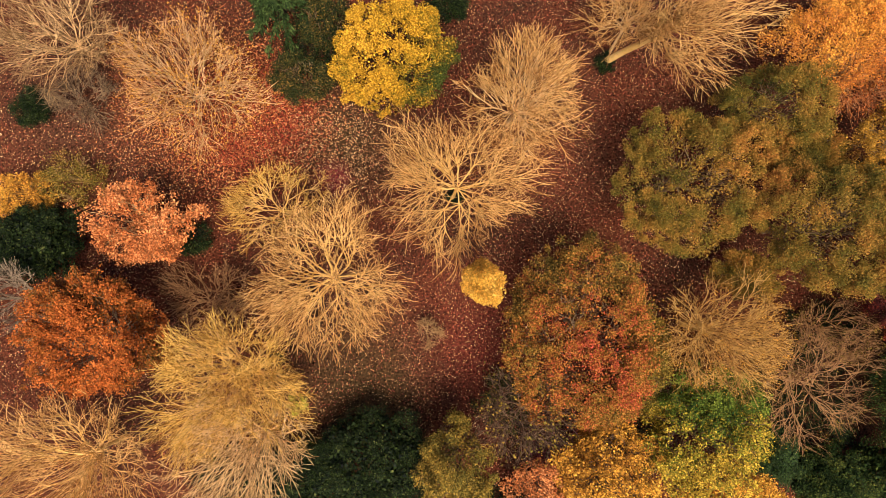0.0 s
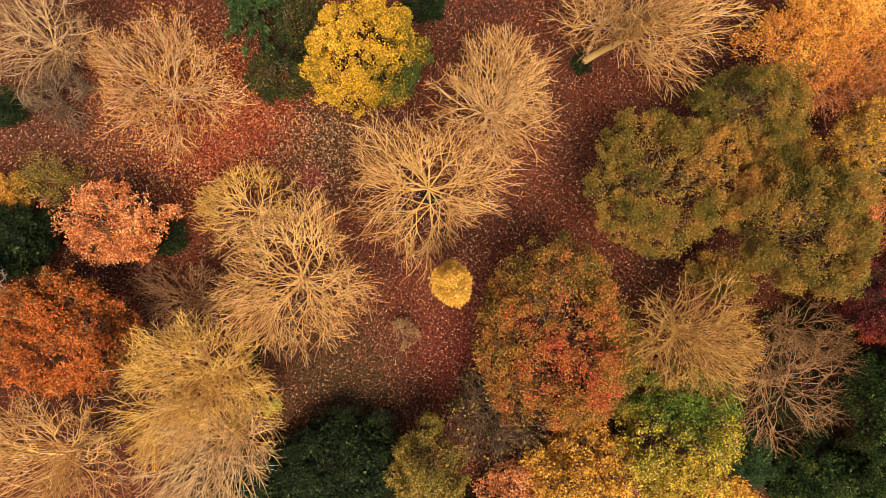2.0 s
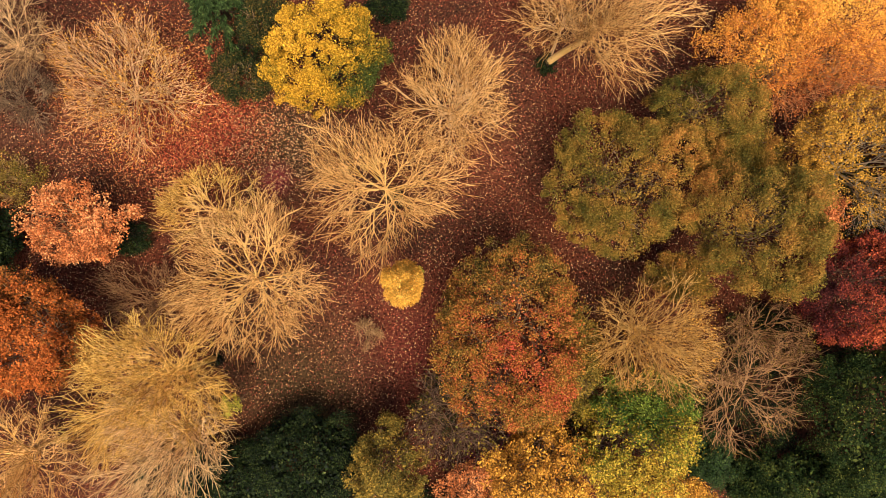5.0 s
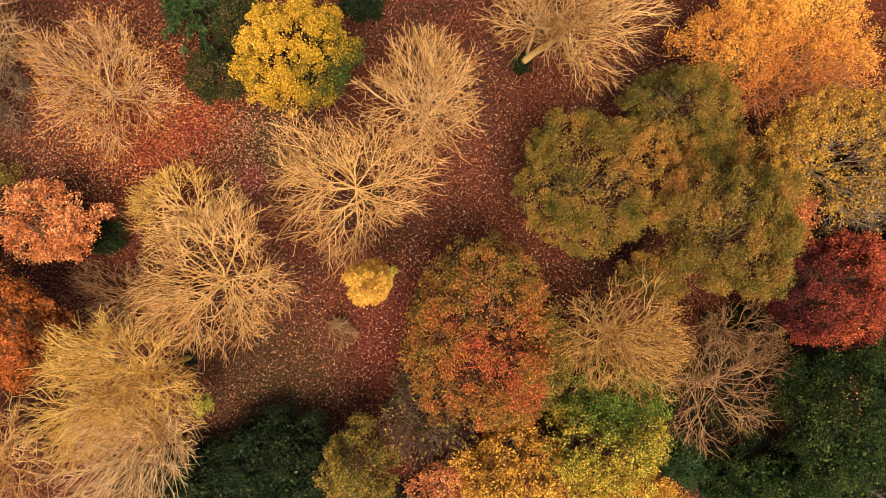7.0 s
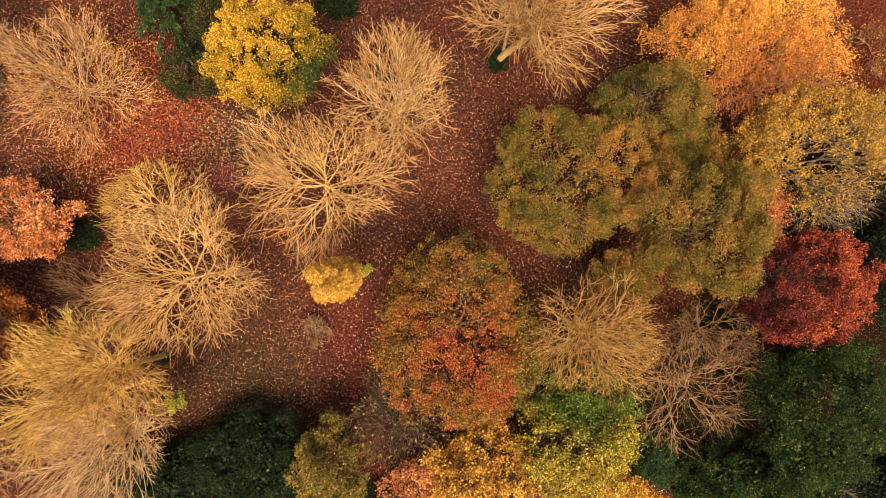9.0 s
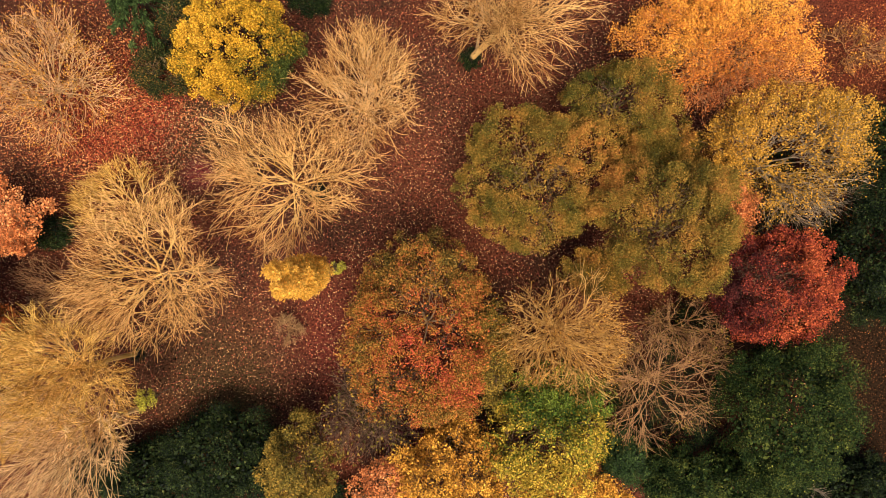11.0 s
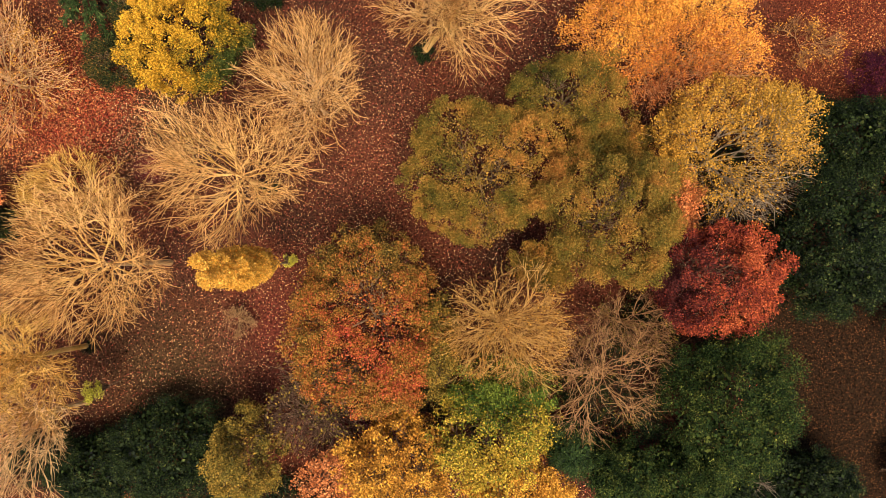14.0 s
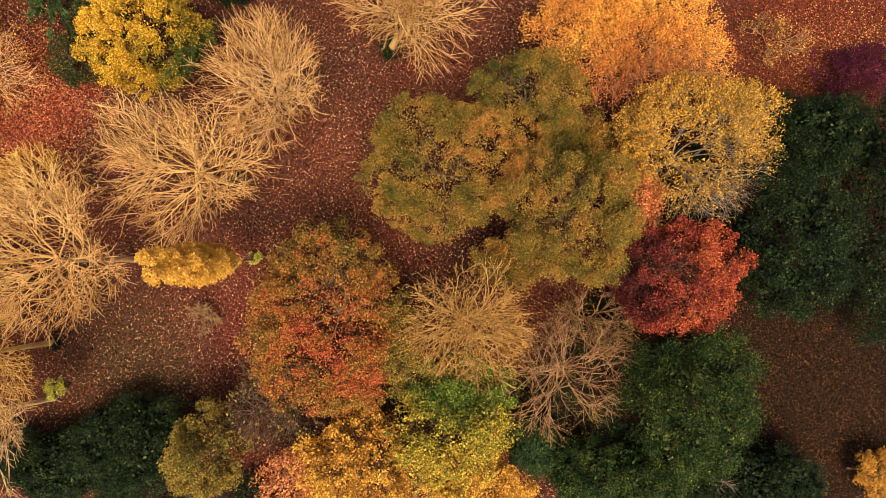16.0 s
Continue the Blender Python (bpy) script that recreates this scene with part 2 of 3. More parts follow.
def skeleton_of(fork, lean, centre, radii, limbs, girth, slopes=(20, 80), gnarl=0.1, lift=0.05, outward=0.25, levels=(BOUGH, BRANCH, BRANCHLET, TWIG), wide=1.0, fine=1.0, first=0.36):
    """Trunk, limbs (each with its boughs, and they with their branches), twigs and twig tips of a tree whose base is at the origin. Each branch divides again and again until the crown's uneven outline."""
    centre, radii = np.array(centre, float), np.array(radii, float)
    phase = rng.uniform(0, 6.28, 3)

    def reach(start, way, vigour):
        turn = np.arctan2(start[:, 1] - centre[1] + way[:, 1], start[:, 0] - centre[0] + way[:, 0])
        uneven = 1 + 0.09 * np.sin(3 * turn + phase[0]) + 0.08 * np.sin(5 * turn + phase[1]) + 0.06 * np.sin(9 * turn + phase[2])
        return reach_of(start, way, centre, radii * (uneven * vigour)[:, None])

    k = 8
    z = np.linspace(0, 1, k)
    base = np.stack([lean[0] * z, lean[1] * z, fork * z - 0.15 * (1 - z)], axis=1) + rng.normal(0, 0.05, (k, 3)) * np.array([1, 1, 0]) * z[:, None]
    thick = girth * 0.75 * (1 - 0.38 * z)
    thick[0] *= 1.3
    trunk = [tubes(base[None], thick[None], 10)]
    top = base[-1]
    turn = np.arange(limbs) * 2.39996 + rng.normal(0, 0.22, limbs)
    low, high = (math.sin(radians(a)) for a in slopes)
    slope = np.arcsin(low + (high - low) * (np.arange(limbs) + rng.uniform(0.1, 0.9, limbs)) / limbs)
    way = np.stack([np.cos(turn) * np.cos(slope) * radii[0], np.sin(turn) * np.cos(slope) * radii[1], np.sin(slope) * max(radii[0], radii[1])], axis=1)
    start = top - unit(np.array([[lean[0], lean[1], fork + 1e-3]])) * (fork * 0.3 * rng.random((limbs, 1)) ** 1.5)
    vigour = rng.uniform(0.84, 1.1, limbs)
    path = grow(start, way, reach(start, way, vigour) * first * rng.uniform(0.8, 1.25, limbs), 7, gnarl, lift)
    radius = taper(7, girth * rng.uniform(0.7, 1.2, limbs) * 0.95 / limbs ** 0.5, np.full(limbs, 0.045) * min(girth / 0.2, 1))
    root = np.arange(limbs)
    arms, tw = [(tubes(path[i:i + 1], radius[i:i + 1], 7), []) for i in range(limbs)], []
    boughs = []
    hub = top - np.array([0, 0, 0.3 * fork])
    for step, (tips, sides, share, joints, most, least, edges) in enumerate(levels):
        s, w, t, f, root = fork_off(path, radius, root, tips, sides, 0.3 if step else 0.45, 24 * wide, 36 * wide)
        w = unit(w + outward * unit(s - hub))
        own = vigour[root]
        if step == 0:
            vigour = own = own * rng.uniform(0.84, 1.14, len(s))
        length = np.maximum(reach(s, w, own), 0.28) * share * rng.uniform(0.45, 1.3, len(s))
        if step == len(levels) - 1:
            length = np.minimum(length, rng.uniform(0.4, 1.5, len(s)))
        path = grow(s, w, length, joints, gnarl * (1.1 + 0.45 * step), lift)
        radius = taper(joints, np.clip(t * 0.8, least * fine, most * fine), np.full(len(s), least * fine))
        if step == 0:
            boughs = [[tubes(path[i:i + 1], radius[i:i + 1], edges)] for i in range(len(s))]
            for i, limb in enumerate(root):
                arms[limb][1].append(boughs[i])
            root = np.arange(len(s))
        elif step == 1 and len(levels) > 2:
            for i, bough in enumerate(boughs):
                bough.append(tubes(path[root == i], radius[root == i], edges))
        else:
            tw.append(tubes(path, radius, edges))
    return trunk, arms, tw, path[:, -1]


def leaves_at(centres, size, flat=0.35, stretch=1.5, out=None):
    """One small folded kite of a leaf at each place. out: the ways in which the leaves point, if they do."""
    n = len(centres)
    a = unit(rng.normal(0, 1, (n, 3)) * np.array([1, 1, flat + 0.25]))
    if out is not None:
        a = unit(0.8 * a + out)
    b = unit(np.cross(a, unit(rng.normal(0, flat, (n, 3)) + np.array([0, 0, 1.0]))))
    c = np.cross(a, b)
    s = (size * rng.uniform(0.55, 1.4, n))[:, None]
    verts = np.stack([centres - a * s * 0.5 * stretch, centres + b * s * 0.45 + c * s * 0.14, centres + a * s * 0.5 * stretch, centres - b * s * 0.45 + c * s * 0.14], axis=1)
    return verts, np.arange(n * 4).reshape(n, 4)


def crown_points(centre, radii, clumps, each, clump_size, low=-0.45, lobes=16, lobe=0.3):
    """Places of leaves: clumps over the rounded lobes that make up a crown, with gaps between them."""
    centre, radii = np.array(centre, float), np.array(radii, float)
    even = (np.arange(lobes) + 0.5) / lobes
    height = 1 - even * (1 - low)
    turn = np.arange(lobes) * 2.39996 + rng.uniform(0, 6.28)
    head = np.stack([np.cos(turn) * np.sqrt(1 - height ** 2), np.sin(turn) * np.sqrt(1 - height ** 2), height], axis=1)
    head = unit(head + rng.normal(0, 0.11, head.shape))
    size = lobe * rng.uniform(0.6, 1.35, lobes)
    size[:3] = np.maximum(size[:3], lobe)
    seat = head * (1 - size * 0.85)[:, None] * rng.uniform(0.78, 1.08, (lobes, 1))
    round_about = np.arctan2(seat[:, 1], seat[:, 0])
    phase = rng.uniform(0, 6.28, 2)
    seat[:, :2] *= (1 + 0.08 * np.sin(2 * round_about + phase[0]) + 0.08 * np.sin(3 * round_about + phase[1]))[:, None]
    mine = rng.choice(lobes, clumps, p=size ** 2 / (size ** 2).sum())
    d = unit(rng.normal(0, 1, (clumps, 3)) + head[mine] * 0.75 + np.array([0, 0, 0.35]))
    mid = centre + (seat[mine] + d * size[mine][:, None] * rng.uniform(0.75, 1.05, (len(d), 1))) * radii
    clump = clump_size * rng.uniform(0.6, 1.35, len(mid))
    count = np.maximum((each * rng.uniform(0.5, 1.4, len(mid))).astype(int), 3)
    owner = np.repeat(np.arange(len(mid)), count)
    off = unit(rng.normal(0, 1, (len(owner), 3))) * (rng.random(len(owner)) ** 0.45)[:, None] * clump[owner][:, None]
    off[:, 2] *= 0.75
    places = mid[owner] + off
    places[:, 2] = np.maximum(places[:, 2], 0.05)
    return places


def bare_tree(x, y, label, bark, fork, centre, radii, limbs=14, girth=0.24, lean=(0, 0), slopes=(20, 80), gnarl=0.1, lift=0.05, outward=0.18, levels=(BOUGH, BRANCH, BRANCHLET, TWIG), wide=1.1, fine=1.0, first=0.36,
              name="bare_tree", category="tree", group="bare trees", clinging=None, twig=None, trunk_bark=None):
    tree = thing(name, x, y, label, category, group)
    trunk, arms, tw, tips = skeleton_of(fork, lean, centre, radii, limbs, girth, slopes, gnarl, lift, outward, levels, wide, fine, first)
    part("trunk", trunk, trunk_bark or bark, tree, smooth=True)
    for limb, boughs in arms:
        arm = part("limb", [limb], bark, tree, smooth=True)
        for pieces in boughs:
            part("bough", pieces, bark, arm, smooth=True)
    part("crown", tw, twig or bark, tree, kind="stuff")
    if clinging:
        mat, count, size, text, thin = clinging
        chance = 1 - thin[2] * np.clip(((tips - np.array(centre)) / np.array(radii)) @ np.array([thin[0], thin[1], 0.0]) + 0.35, 0, 1)
        pick = tips[rng.choice(len(tips), count, p=chance / chance.sum())] + rng.normal(0, 0.16, (count, 3))
        part("foliage", [leaves_at(pick, size)], mat, tree, text, kind="stuff")
    return tree


def leafy_tree(x, y, label, leaf, bark, centre, radii, clumps=260, each=42, clump_size=0.55, leaf_size=0.2, low=-0.45, lobes=18, lobe=0.28, fork=None, girth=0.2, lean=(0, 0), limbs=7, combed=0.0,
               name="autumn_tree", category="tree", group="leafy trees", stretch=1.5, flat=0.35, inner=0.93, core=0.7, core_leaves=5000, core_size=0.1):
    tree = thing(name, x, y, label, category, group)
    fork = fork if fork is not None else max(centre[2] - radii[2] * 0.75, 0.25)
    trunk, arms, tw, tips = skeleton_of(fork, lean, centre, tuple(r * inner for r in radii), limbs, girth, (15, 80), 0.09, levels=(BOUGH, BRANCH) if name == "evergreen_tree" else (BOUGH, BRANCH, BRANCHLET))
    part("trunk", trunk, bark, tree, smooth=True)
    for limb, boughs in arms:
        part("limb", [limb, *(piece for bough in boughs for piece in bough)], bark, tree, smooth=True)
    part("branchwork", tw, bark, tree, kind="stuff")
    leaf_size, each = leaf_size * 0.52, int(each * 1.8)
    places = crown_points(centre, radii, clumps, each, clump_size, low, lobes, lobe)
    out = combed * unit(places - np.array(centre) + np.array([0, 0, radii[2] * 0.6])) if combed else None
    pieces = [leaves_at(places, leaf_size, flat, stretch, out)]
    if name == "evergreen_tree":
        FEET.append((x + centre[0], y + centre[1], radii[0], radii[1]))
    if core:
        deep = unit(rng.normal(0, 1, (core_leaves, 3)))
        deep = deep[deep[:, 2] > low]
        deep = np.array(centre) + deep * np.array(radii) * core * rng.uniform(0.6, 1.15, (len(deep), 1))
        deep[:, 2] = np.maximum(deep[:, 2], 0.1)
        pieces.append(leaves_at(deep, core_size, 0.35, 1.4))
    part("crown", pieces, leaf, tree, leaf.name.replace("_", " "), kind="stuff")
    return tree


def conifer(x, y, label, leaf, bark, height, spread, tiers=12):
    tree = thing("conifer", x, y, label, "tree", "evergreen trees")
    z = np.linspace(0, 1, 7)
    trunk = np.stack([0 * z, 0 * z, height * z - 0.15], axis=1)
    part("trunk", [tubes(trunk[None], (0.2 * (1 - 0.93 * z))[None], 8)], bark, tree, smooth=True)
    n = tiers * 4
    lvl = rng.random(n) ** 0.8
    turn = rng.random(n) * 2 * np.pi
    way = np.stack([np.cos(turn), np.sin(turn), 0.35 - 0.1 * rng.random(n)], axis=1)
    start = np.stack([0 * lvl, 0 * lvl, height * (0.12 + 0.86 * lvl)], axis=1)
    boughs = grow(start, way, spread * (1.05 - lvl) * rng.uniform(0.8, 1.1, n), 7, 0.05, -0.14)
    radius = taper(7, np.full(n, 0.04), np.full(n, 0.008))
    part("branchwork", [tubes(boughs, radius, 4)], bark, tree, kind="stuff")
    s, w, _, _ = sprout(boughs, radius, 26, 0.12, 1.0, 52)
    w[:, 2] -= 0.3
    sprig = grow(s, w, rng.uniform(0.2, 0.55, len(s)), 5, 0.06, -0.1)
    along = np.repeat(unit(sprig[:, -1] - sprig[:, 0]), 8, axis=0)
    flat = np.repeat(sprig[:, 1:].reshape(-1, 3), 2, axis=0) + rng.normal(0, 0.05, (len(along), 3))
    part("crown", [leaves_at(flat, 0.085, 0.5, 3.6, 2.2 * along)], leaf, tree, kind="stuff")
    return tree


FEET = []   # ground that dense evergreens keep clear of litter


def fallen_leaves(count, middle, spread, size, mat, label, even=False):
    """Leaves that lie on the ground, flat or curled."""
    if even:
        x, y = (middle[0] + spread[0] * rng.uniform(-1, 1, count)), (middle[1] + spread[1] * rng.uniform(-1, 1, count))
        keep = rng.random(count) < 0.55 + 0.45 * (0.5 + 0.5 * np.sin(x * 0.42 + 1.7 * np.sin(y * 0.31)) * np.cos(y * 0.37 + np.sin(x * 0.23)))
        x, y = x[keep], y[keep]
    else:
        r, a = np.sqrt(rng.random(count)) * rng.uniform(0.55, 1.25, count), rng.random(count) * 2 * np.pi
        x, y = middle[0] + spread[0] * r * np.cos(a), middle[1] + spread[1] * r * np.sin(a)
    for fx, fy, rx, ry in FEET:
        keep = ((x - fx) / rx) ** 2 + ((y - fy) / ry) ** 2 > 0.68
        x, y = x[keep], y[keep]
    places = np.stack([x, y, ground_height(x, y) + rng.uniform(0.015, 0.05, len(x))], axis=1)
    ob = part("fallen_leaves", [leaves_at(places, size, 0.16, 1.15)], mat, None)
    return tagged(ob, label=label, category="leaf litter", kind="stuff")


# ---- ground: one sheet to the horizon ----
def ground_sheet():
    near_x, near_y = np.arange(-60, 80.1, 1.0), np.arange(-50, 50.1, 1.0)
    far = np.array([20, 60, 150, 350, 800, 1800])
    gx = np.concatenate([near_x[0] - far[::-1], near_x, near_x[-1] + far])
    gy = np.concatenate([near_y[0] - far[::-1], near_y, near_y[-1] + far])
    xx, yy = np.meshgrid(gx, gy)
    verts = np.stack([xx, yy, ground_height(xx, yy)], axis=-1).reshape(-1, 3)
    w = len(gx)
    i = np.arange(len(gy) - 1)[:, None] * w + np.arange(w - 1)[None, :]
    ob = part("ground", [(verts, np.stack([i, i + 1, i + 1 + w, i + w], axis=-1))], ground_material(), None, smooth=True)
    return tagged(ob, label="woodland floor of dark red-brown leaf mould and thin turf", category="ground", kind="structure")


ground_sheet()

# ---- materials of the trees ----
BARK_GOLD = bark_material("lichened_bark", (0.34, 0.17, 0.035), (0.82, 0.49, 0.14), (0.64, 0.35, 0.06))
BARK_PALE = bark_material("pale_bark", (0.42, 0.22, 0.07), (0.86, 0.54, 0.21))
BARK_TAN = bark_material("tan_bark", (0.26, 0.13, 0.04), (0.52, 0.31, 0.12))
BARK_BROWN = bark_material("brown_bark", (0.10, 0.055, 0.028), (0.30, 0.19, 0.09))
BARK_DARK = bark_material("dark_bark", (0.02, 0.013, 0.008), (0.06, 0.04, 0.02))
TWIG_PINK = bark_material("pinkish_tan_twigs", (0.38, 0.16, 0.032), (0.84, 0.47, 0.135))
TWIG_GOLD = bark_material("golden_twigs", (0.45, 0.21, 0.024), (0.90, 0.545, 0.11))
TWIG_ORANGE = bark_material("orange_tan_twigs", (0.38, 0.16, 0.045), (0.78, 0.44, 0.17))
TWIG_RED = bark_material("reddish_twigs", (0.20, 0.065, 0.02), (0.60, 0.26, 0.09))
BARK_PLUM = bark_material("dull_brown_bark", (0.06, 0.03, 0.018), (0.21, 0.12, 0.06))
BARK_RUSSET = bark_material("russet_bark", (0.13, 0.055, 0.02), (0.42, 0.215, 0.078))
BARK_AMBER = bark_material("amber_bark", (0.30, 0.14, 0.03), (0.68, 0.38, 0.095))
BARK_GREY = bark_material("grey_brown_bark", (0.10, 0.07, 0.04), (0.36, 0.26, 0.15))
BARK_WINE = bark_material("wine_red_bark", (0.12, 0.02, 0.03), (0.30, 0.07, 0.07))
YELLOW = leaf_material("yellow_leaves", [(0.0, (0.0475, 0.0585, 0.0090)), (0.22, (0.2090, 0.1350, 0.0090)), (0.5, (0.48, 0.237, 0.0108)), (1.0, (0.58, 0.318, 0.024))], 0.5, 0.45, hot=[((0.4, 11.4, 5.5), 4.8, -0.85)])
POPLAR = leaf_material("golden_leaves", [(0.0, (0.46, 0.22, 0.02)), (0.5, (0.70, 0.37, 0.04)), (1.0, (0.80, 0.48, 0.085))], 0.9, 0.5, speckle=0.6, through_light=0.42)
SALMON = leaf_material("salmon_leaves", [(0.0, (0.24, 0.055, 0.012)), (0.45, (0.48, 0.145, 0.034)), (1.0, (0.64, 0.27, 0.085))], 0.5, 0.5)
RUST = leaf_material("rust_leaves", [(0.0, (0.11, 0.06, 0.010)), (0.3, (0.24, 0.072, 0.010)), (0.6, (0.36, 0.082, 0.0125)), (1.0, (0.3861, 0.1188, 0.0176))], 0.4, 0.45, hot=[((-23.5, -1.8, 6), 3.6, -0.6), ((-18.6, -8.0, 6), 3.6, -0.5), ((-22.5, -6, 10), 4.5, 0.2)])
# orange leaves: yellower high towards +y, browner low towards -y
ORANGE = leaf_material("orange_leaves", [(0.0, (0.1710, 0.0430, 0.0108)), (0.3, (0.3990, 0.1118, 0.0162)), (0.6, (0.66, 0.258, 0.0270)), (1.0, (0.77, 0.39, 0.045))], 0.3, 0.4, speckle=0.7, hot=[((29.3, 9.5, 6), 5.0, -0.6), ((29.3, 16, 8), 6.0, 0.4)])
OLIVE = leaf_material("olive_leaves", [(0.0, (0.0368, 0.0373, 0.0054)), (0.3, (0.1104, 0.0789, 0.0099)), (0.6, (0.2300, 0.1245, 0.0162)), (1.0, (0.3312, 0.1245, 0.0198))], 0.7, 0.3, speckle=0.65, hot=[((20.5, 5.5, 9), 4.0, 0.4), ((12.5, 4.5, 8), 4.5, -0.25), ((20, 10.5, 8), 3.2, -0.5), ((24.5, 5.0, 9), 3.2, -0.35)])
MOTTLED = leaf_material("mottled_leaves", [(0.0, (0.045, 0.034, 0.0072)), (0.22, (0.14, 0.088, 0.0126)), (0.45, (0.2376, 0.1118, 0.0144)), (0.65, (0.2992, 0.0860, 0.0144)), (0.82, (0.31, 0.058, 0.0162)), (1.0, (0.29, 0.040, 0.0180))], 0.6, 0.5, speckle=1.1,
                        hot=[((9.8, -7.0, 11), 4.6, 0.28), ((6.5, -4.0, 6), 4.5, -0.28), ((9.3, 0.0, 7), 4.5, -0.4)])
YELLOW_GREEN = leaf_material("yellow_green_leaves", [(0.0, (0.0180, 0.0473, 0.0054)), (0.3, (0.0990, 0.1118, 0.0090)), (0.5, (0.2880, 0.1978, 0.0135)), (1.0, (0.5220, 0.3096, 0.0270))], 0.5, 0.65, hot=[((17, -9.2, 8), 3.8, -0.6), ((17.5, -15.0, 6), 5.0, 0.4)])
AMBER = leaf_material("amber_leaves", [(0.0, (0.17, 0.055, 0.011)), (0.4, (0.43, 0.18, 0.017)), (1.0, (0.60, 0.31, 0.03))], 0.5, 0.5)
GOLD_BROWN = leaf_material("gold_brown_leaves", [(0.0, (0.03, 0.035, 0.006)), (0.5, (0.15, 0.10, 0.013)), (1.0, (0.34, 0.18, 0.02))], 0.6, 0.6)
GOLD = leaf_material("gold_leaves", [(0.0, (0.1445, 0.0800, 0.0108)), (0.4, (0.3740, 0.1880, 0.0180)), (1.0, (0.5440, 0.2640, 0.0270))], 0.4, 0.45, hot=[((31, 9, 9), 4, 0.3)])
# the dark -x flank of the red crown is shade worked into the leaf colour
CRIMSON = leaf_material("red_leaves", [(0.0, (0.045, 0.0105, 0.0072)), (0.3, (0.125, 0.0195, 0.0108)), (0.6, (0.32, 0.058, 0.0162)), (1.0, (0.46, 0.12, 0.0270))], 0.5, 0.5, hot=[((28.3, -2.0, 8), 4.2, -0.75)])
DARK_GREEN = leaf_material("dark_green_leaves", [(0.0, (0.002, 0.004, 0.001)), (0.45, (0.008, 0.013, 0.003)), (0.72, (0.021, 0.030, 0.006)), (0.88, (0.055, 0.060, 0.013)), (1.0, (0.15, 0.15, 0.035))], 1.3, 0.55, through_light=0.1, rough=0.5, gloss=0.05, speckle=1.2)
MID_GREEN = leaf_material("mid_green_leaves", [(0.0, (0.004, 0.008, 0.002)), (0.5, (0.018, 0.030, 0.006)), (0.8, (0.064, 0.070, 0.010)), (1.0, (0.20, 0.19, 0.028))], 0.9, 0.5, through_light=0.12, rough=0.5, gloss=0.03, speckle=1.1)
BRIGHT_GREEN = leaf_material("bright_green_leaves", [(0.0, (0.022, 0.042, 0.005)), (0.5, (0.078, 0.108, 0.010)), (1.0, (0.25, 0.26, 0.025))], 0.7, 0.55, through_light=0.15)
GREEN = leaf_material("green_leaves", [(0.0, (0.008, 0.02, 0.003)), (0.6, (0.025, 0.042, 0.007)), (1.0, (0.08, 0.095, 0.016))], 0.6, 0.6, through_light=0.15, gloss=0.1)
LIME = leaf_material("lime_leaves", [(0.0, (0.26, 0.24, 0.015)), (1.0, (0.62, 0.52, 0.05))], 0.8, 0.5)
NEEDLE = leaf_material("dark_needles", [(0.0, (0.005, 0.014, 0.003)), (0.6, (0.035, 0.055, 0.012)), (1.0, (0.09, 0.11, 0.025))], 0.9, 0.5, through_light=0.1, gloss=0.05)
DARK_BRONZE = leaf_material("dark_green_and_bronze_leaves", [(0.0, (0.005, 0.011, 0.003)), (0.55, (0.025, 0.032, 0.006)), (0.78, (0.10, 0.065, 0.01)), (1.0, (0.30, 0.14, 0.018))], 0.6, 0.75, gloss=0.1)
MAGENTA = leaf_material("wine_leaves", [(0.0, (0.03, 0.004, 0.009)), (1.0, (0.085, 0.012, 0.022))], 0.8, 0.5)
LITTER_PALE = leaf_material("pale_fallen_leaves", [(0.0, (0.22, 0.075, 0.025)), (0.4, (0.42, 0.21, 0.075)), (0.8, (0.56, 0.35, 0.14)), (1.0, (0.70, 0.50, 0.24))], 0.2, 0.8, through_light=0.05)
LITTER_DARK = leaf_material("brown_fallen_leaves", [(0.0, (0.08, 0.018, 0.012)), (0.5, (0.19, 0.042, 0.02)), (1.0, (0.32, 0.10, 0.035))], 0.2, 0.7, through_light=0.05)
LITTER_RED = leaf_material("red_fallen_leaves", [(0.0, (0.055, 0.006, 0.004)), (0.5, (0.165, 0.019, 0.008)), (0.85, (0.30, 0.07, 0.02)), (1.0, (0.55, 0.29, 0.09))], 0.3, 0.75, through_light=0.05)
LITTER_BROWN = leaf_material("small_brown_fallen_leaves", [(0.0, (0.05, 0.014, 0.005)), (0.6, (0.15, 0.05, 0.013)), (1.0, (0.44, 0.20, 0.055))], 0.2, 0.75, through_light=0.05)
LITTER_ORANGE = leaf_material("orange_fallen_leaves", [(0.0, (0.10, 0.02, 0.007)), (0.6, (0.26, 0.075, 0.018)), (1.0, (0.55, 0.28, 0.08))], 0.3, 0.7, through_light=0.05)

# ---- bare trees ----
bare_tree(-12.6, -8.2, "tall bare tree with golden lichened twigs and pale trunk", BARK_GOLD, 8.4, (-0.3, 0.0, 10.2), (5.4, 4.6, 3.9), limbs=19, girth=0.27, lean=(0.1, 0.4), slopes=(10, 86), twig=TWIG_GOLD)
bare_tree(-12.6, -12.4, "tall bare tree with pale twigs beside the golden one", BARK_PALE, 7.6, (0.6, -0.3, 10.6), (4.8, 4.3, 3.8), limbs=12, girth=0.26, lean=(0.9, 0.9), slopes=(10, 70), twig=BARK_PALE)
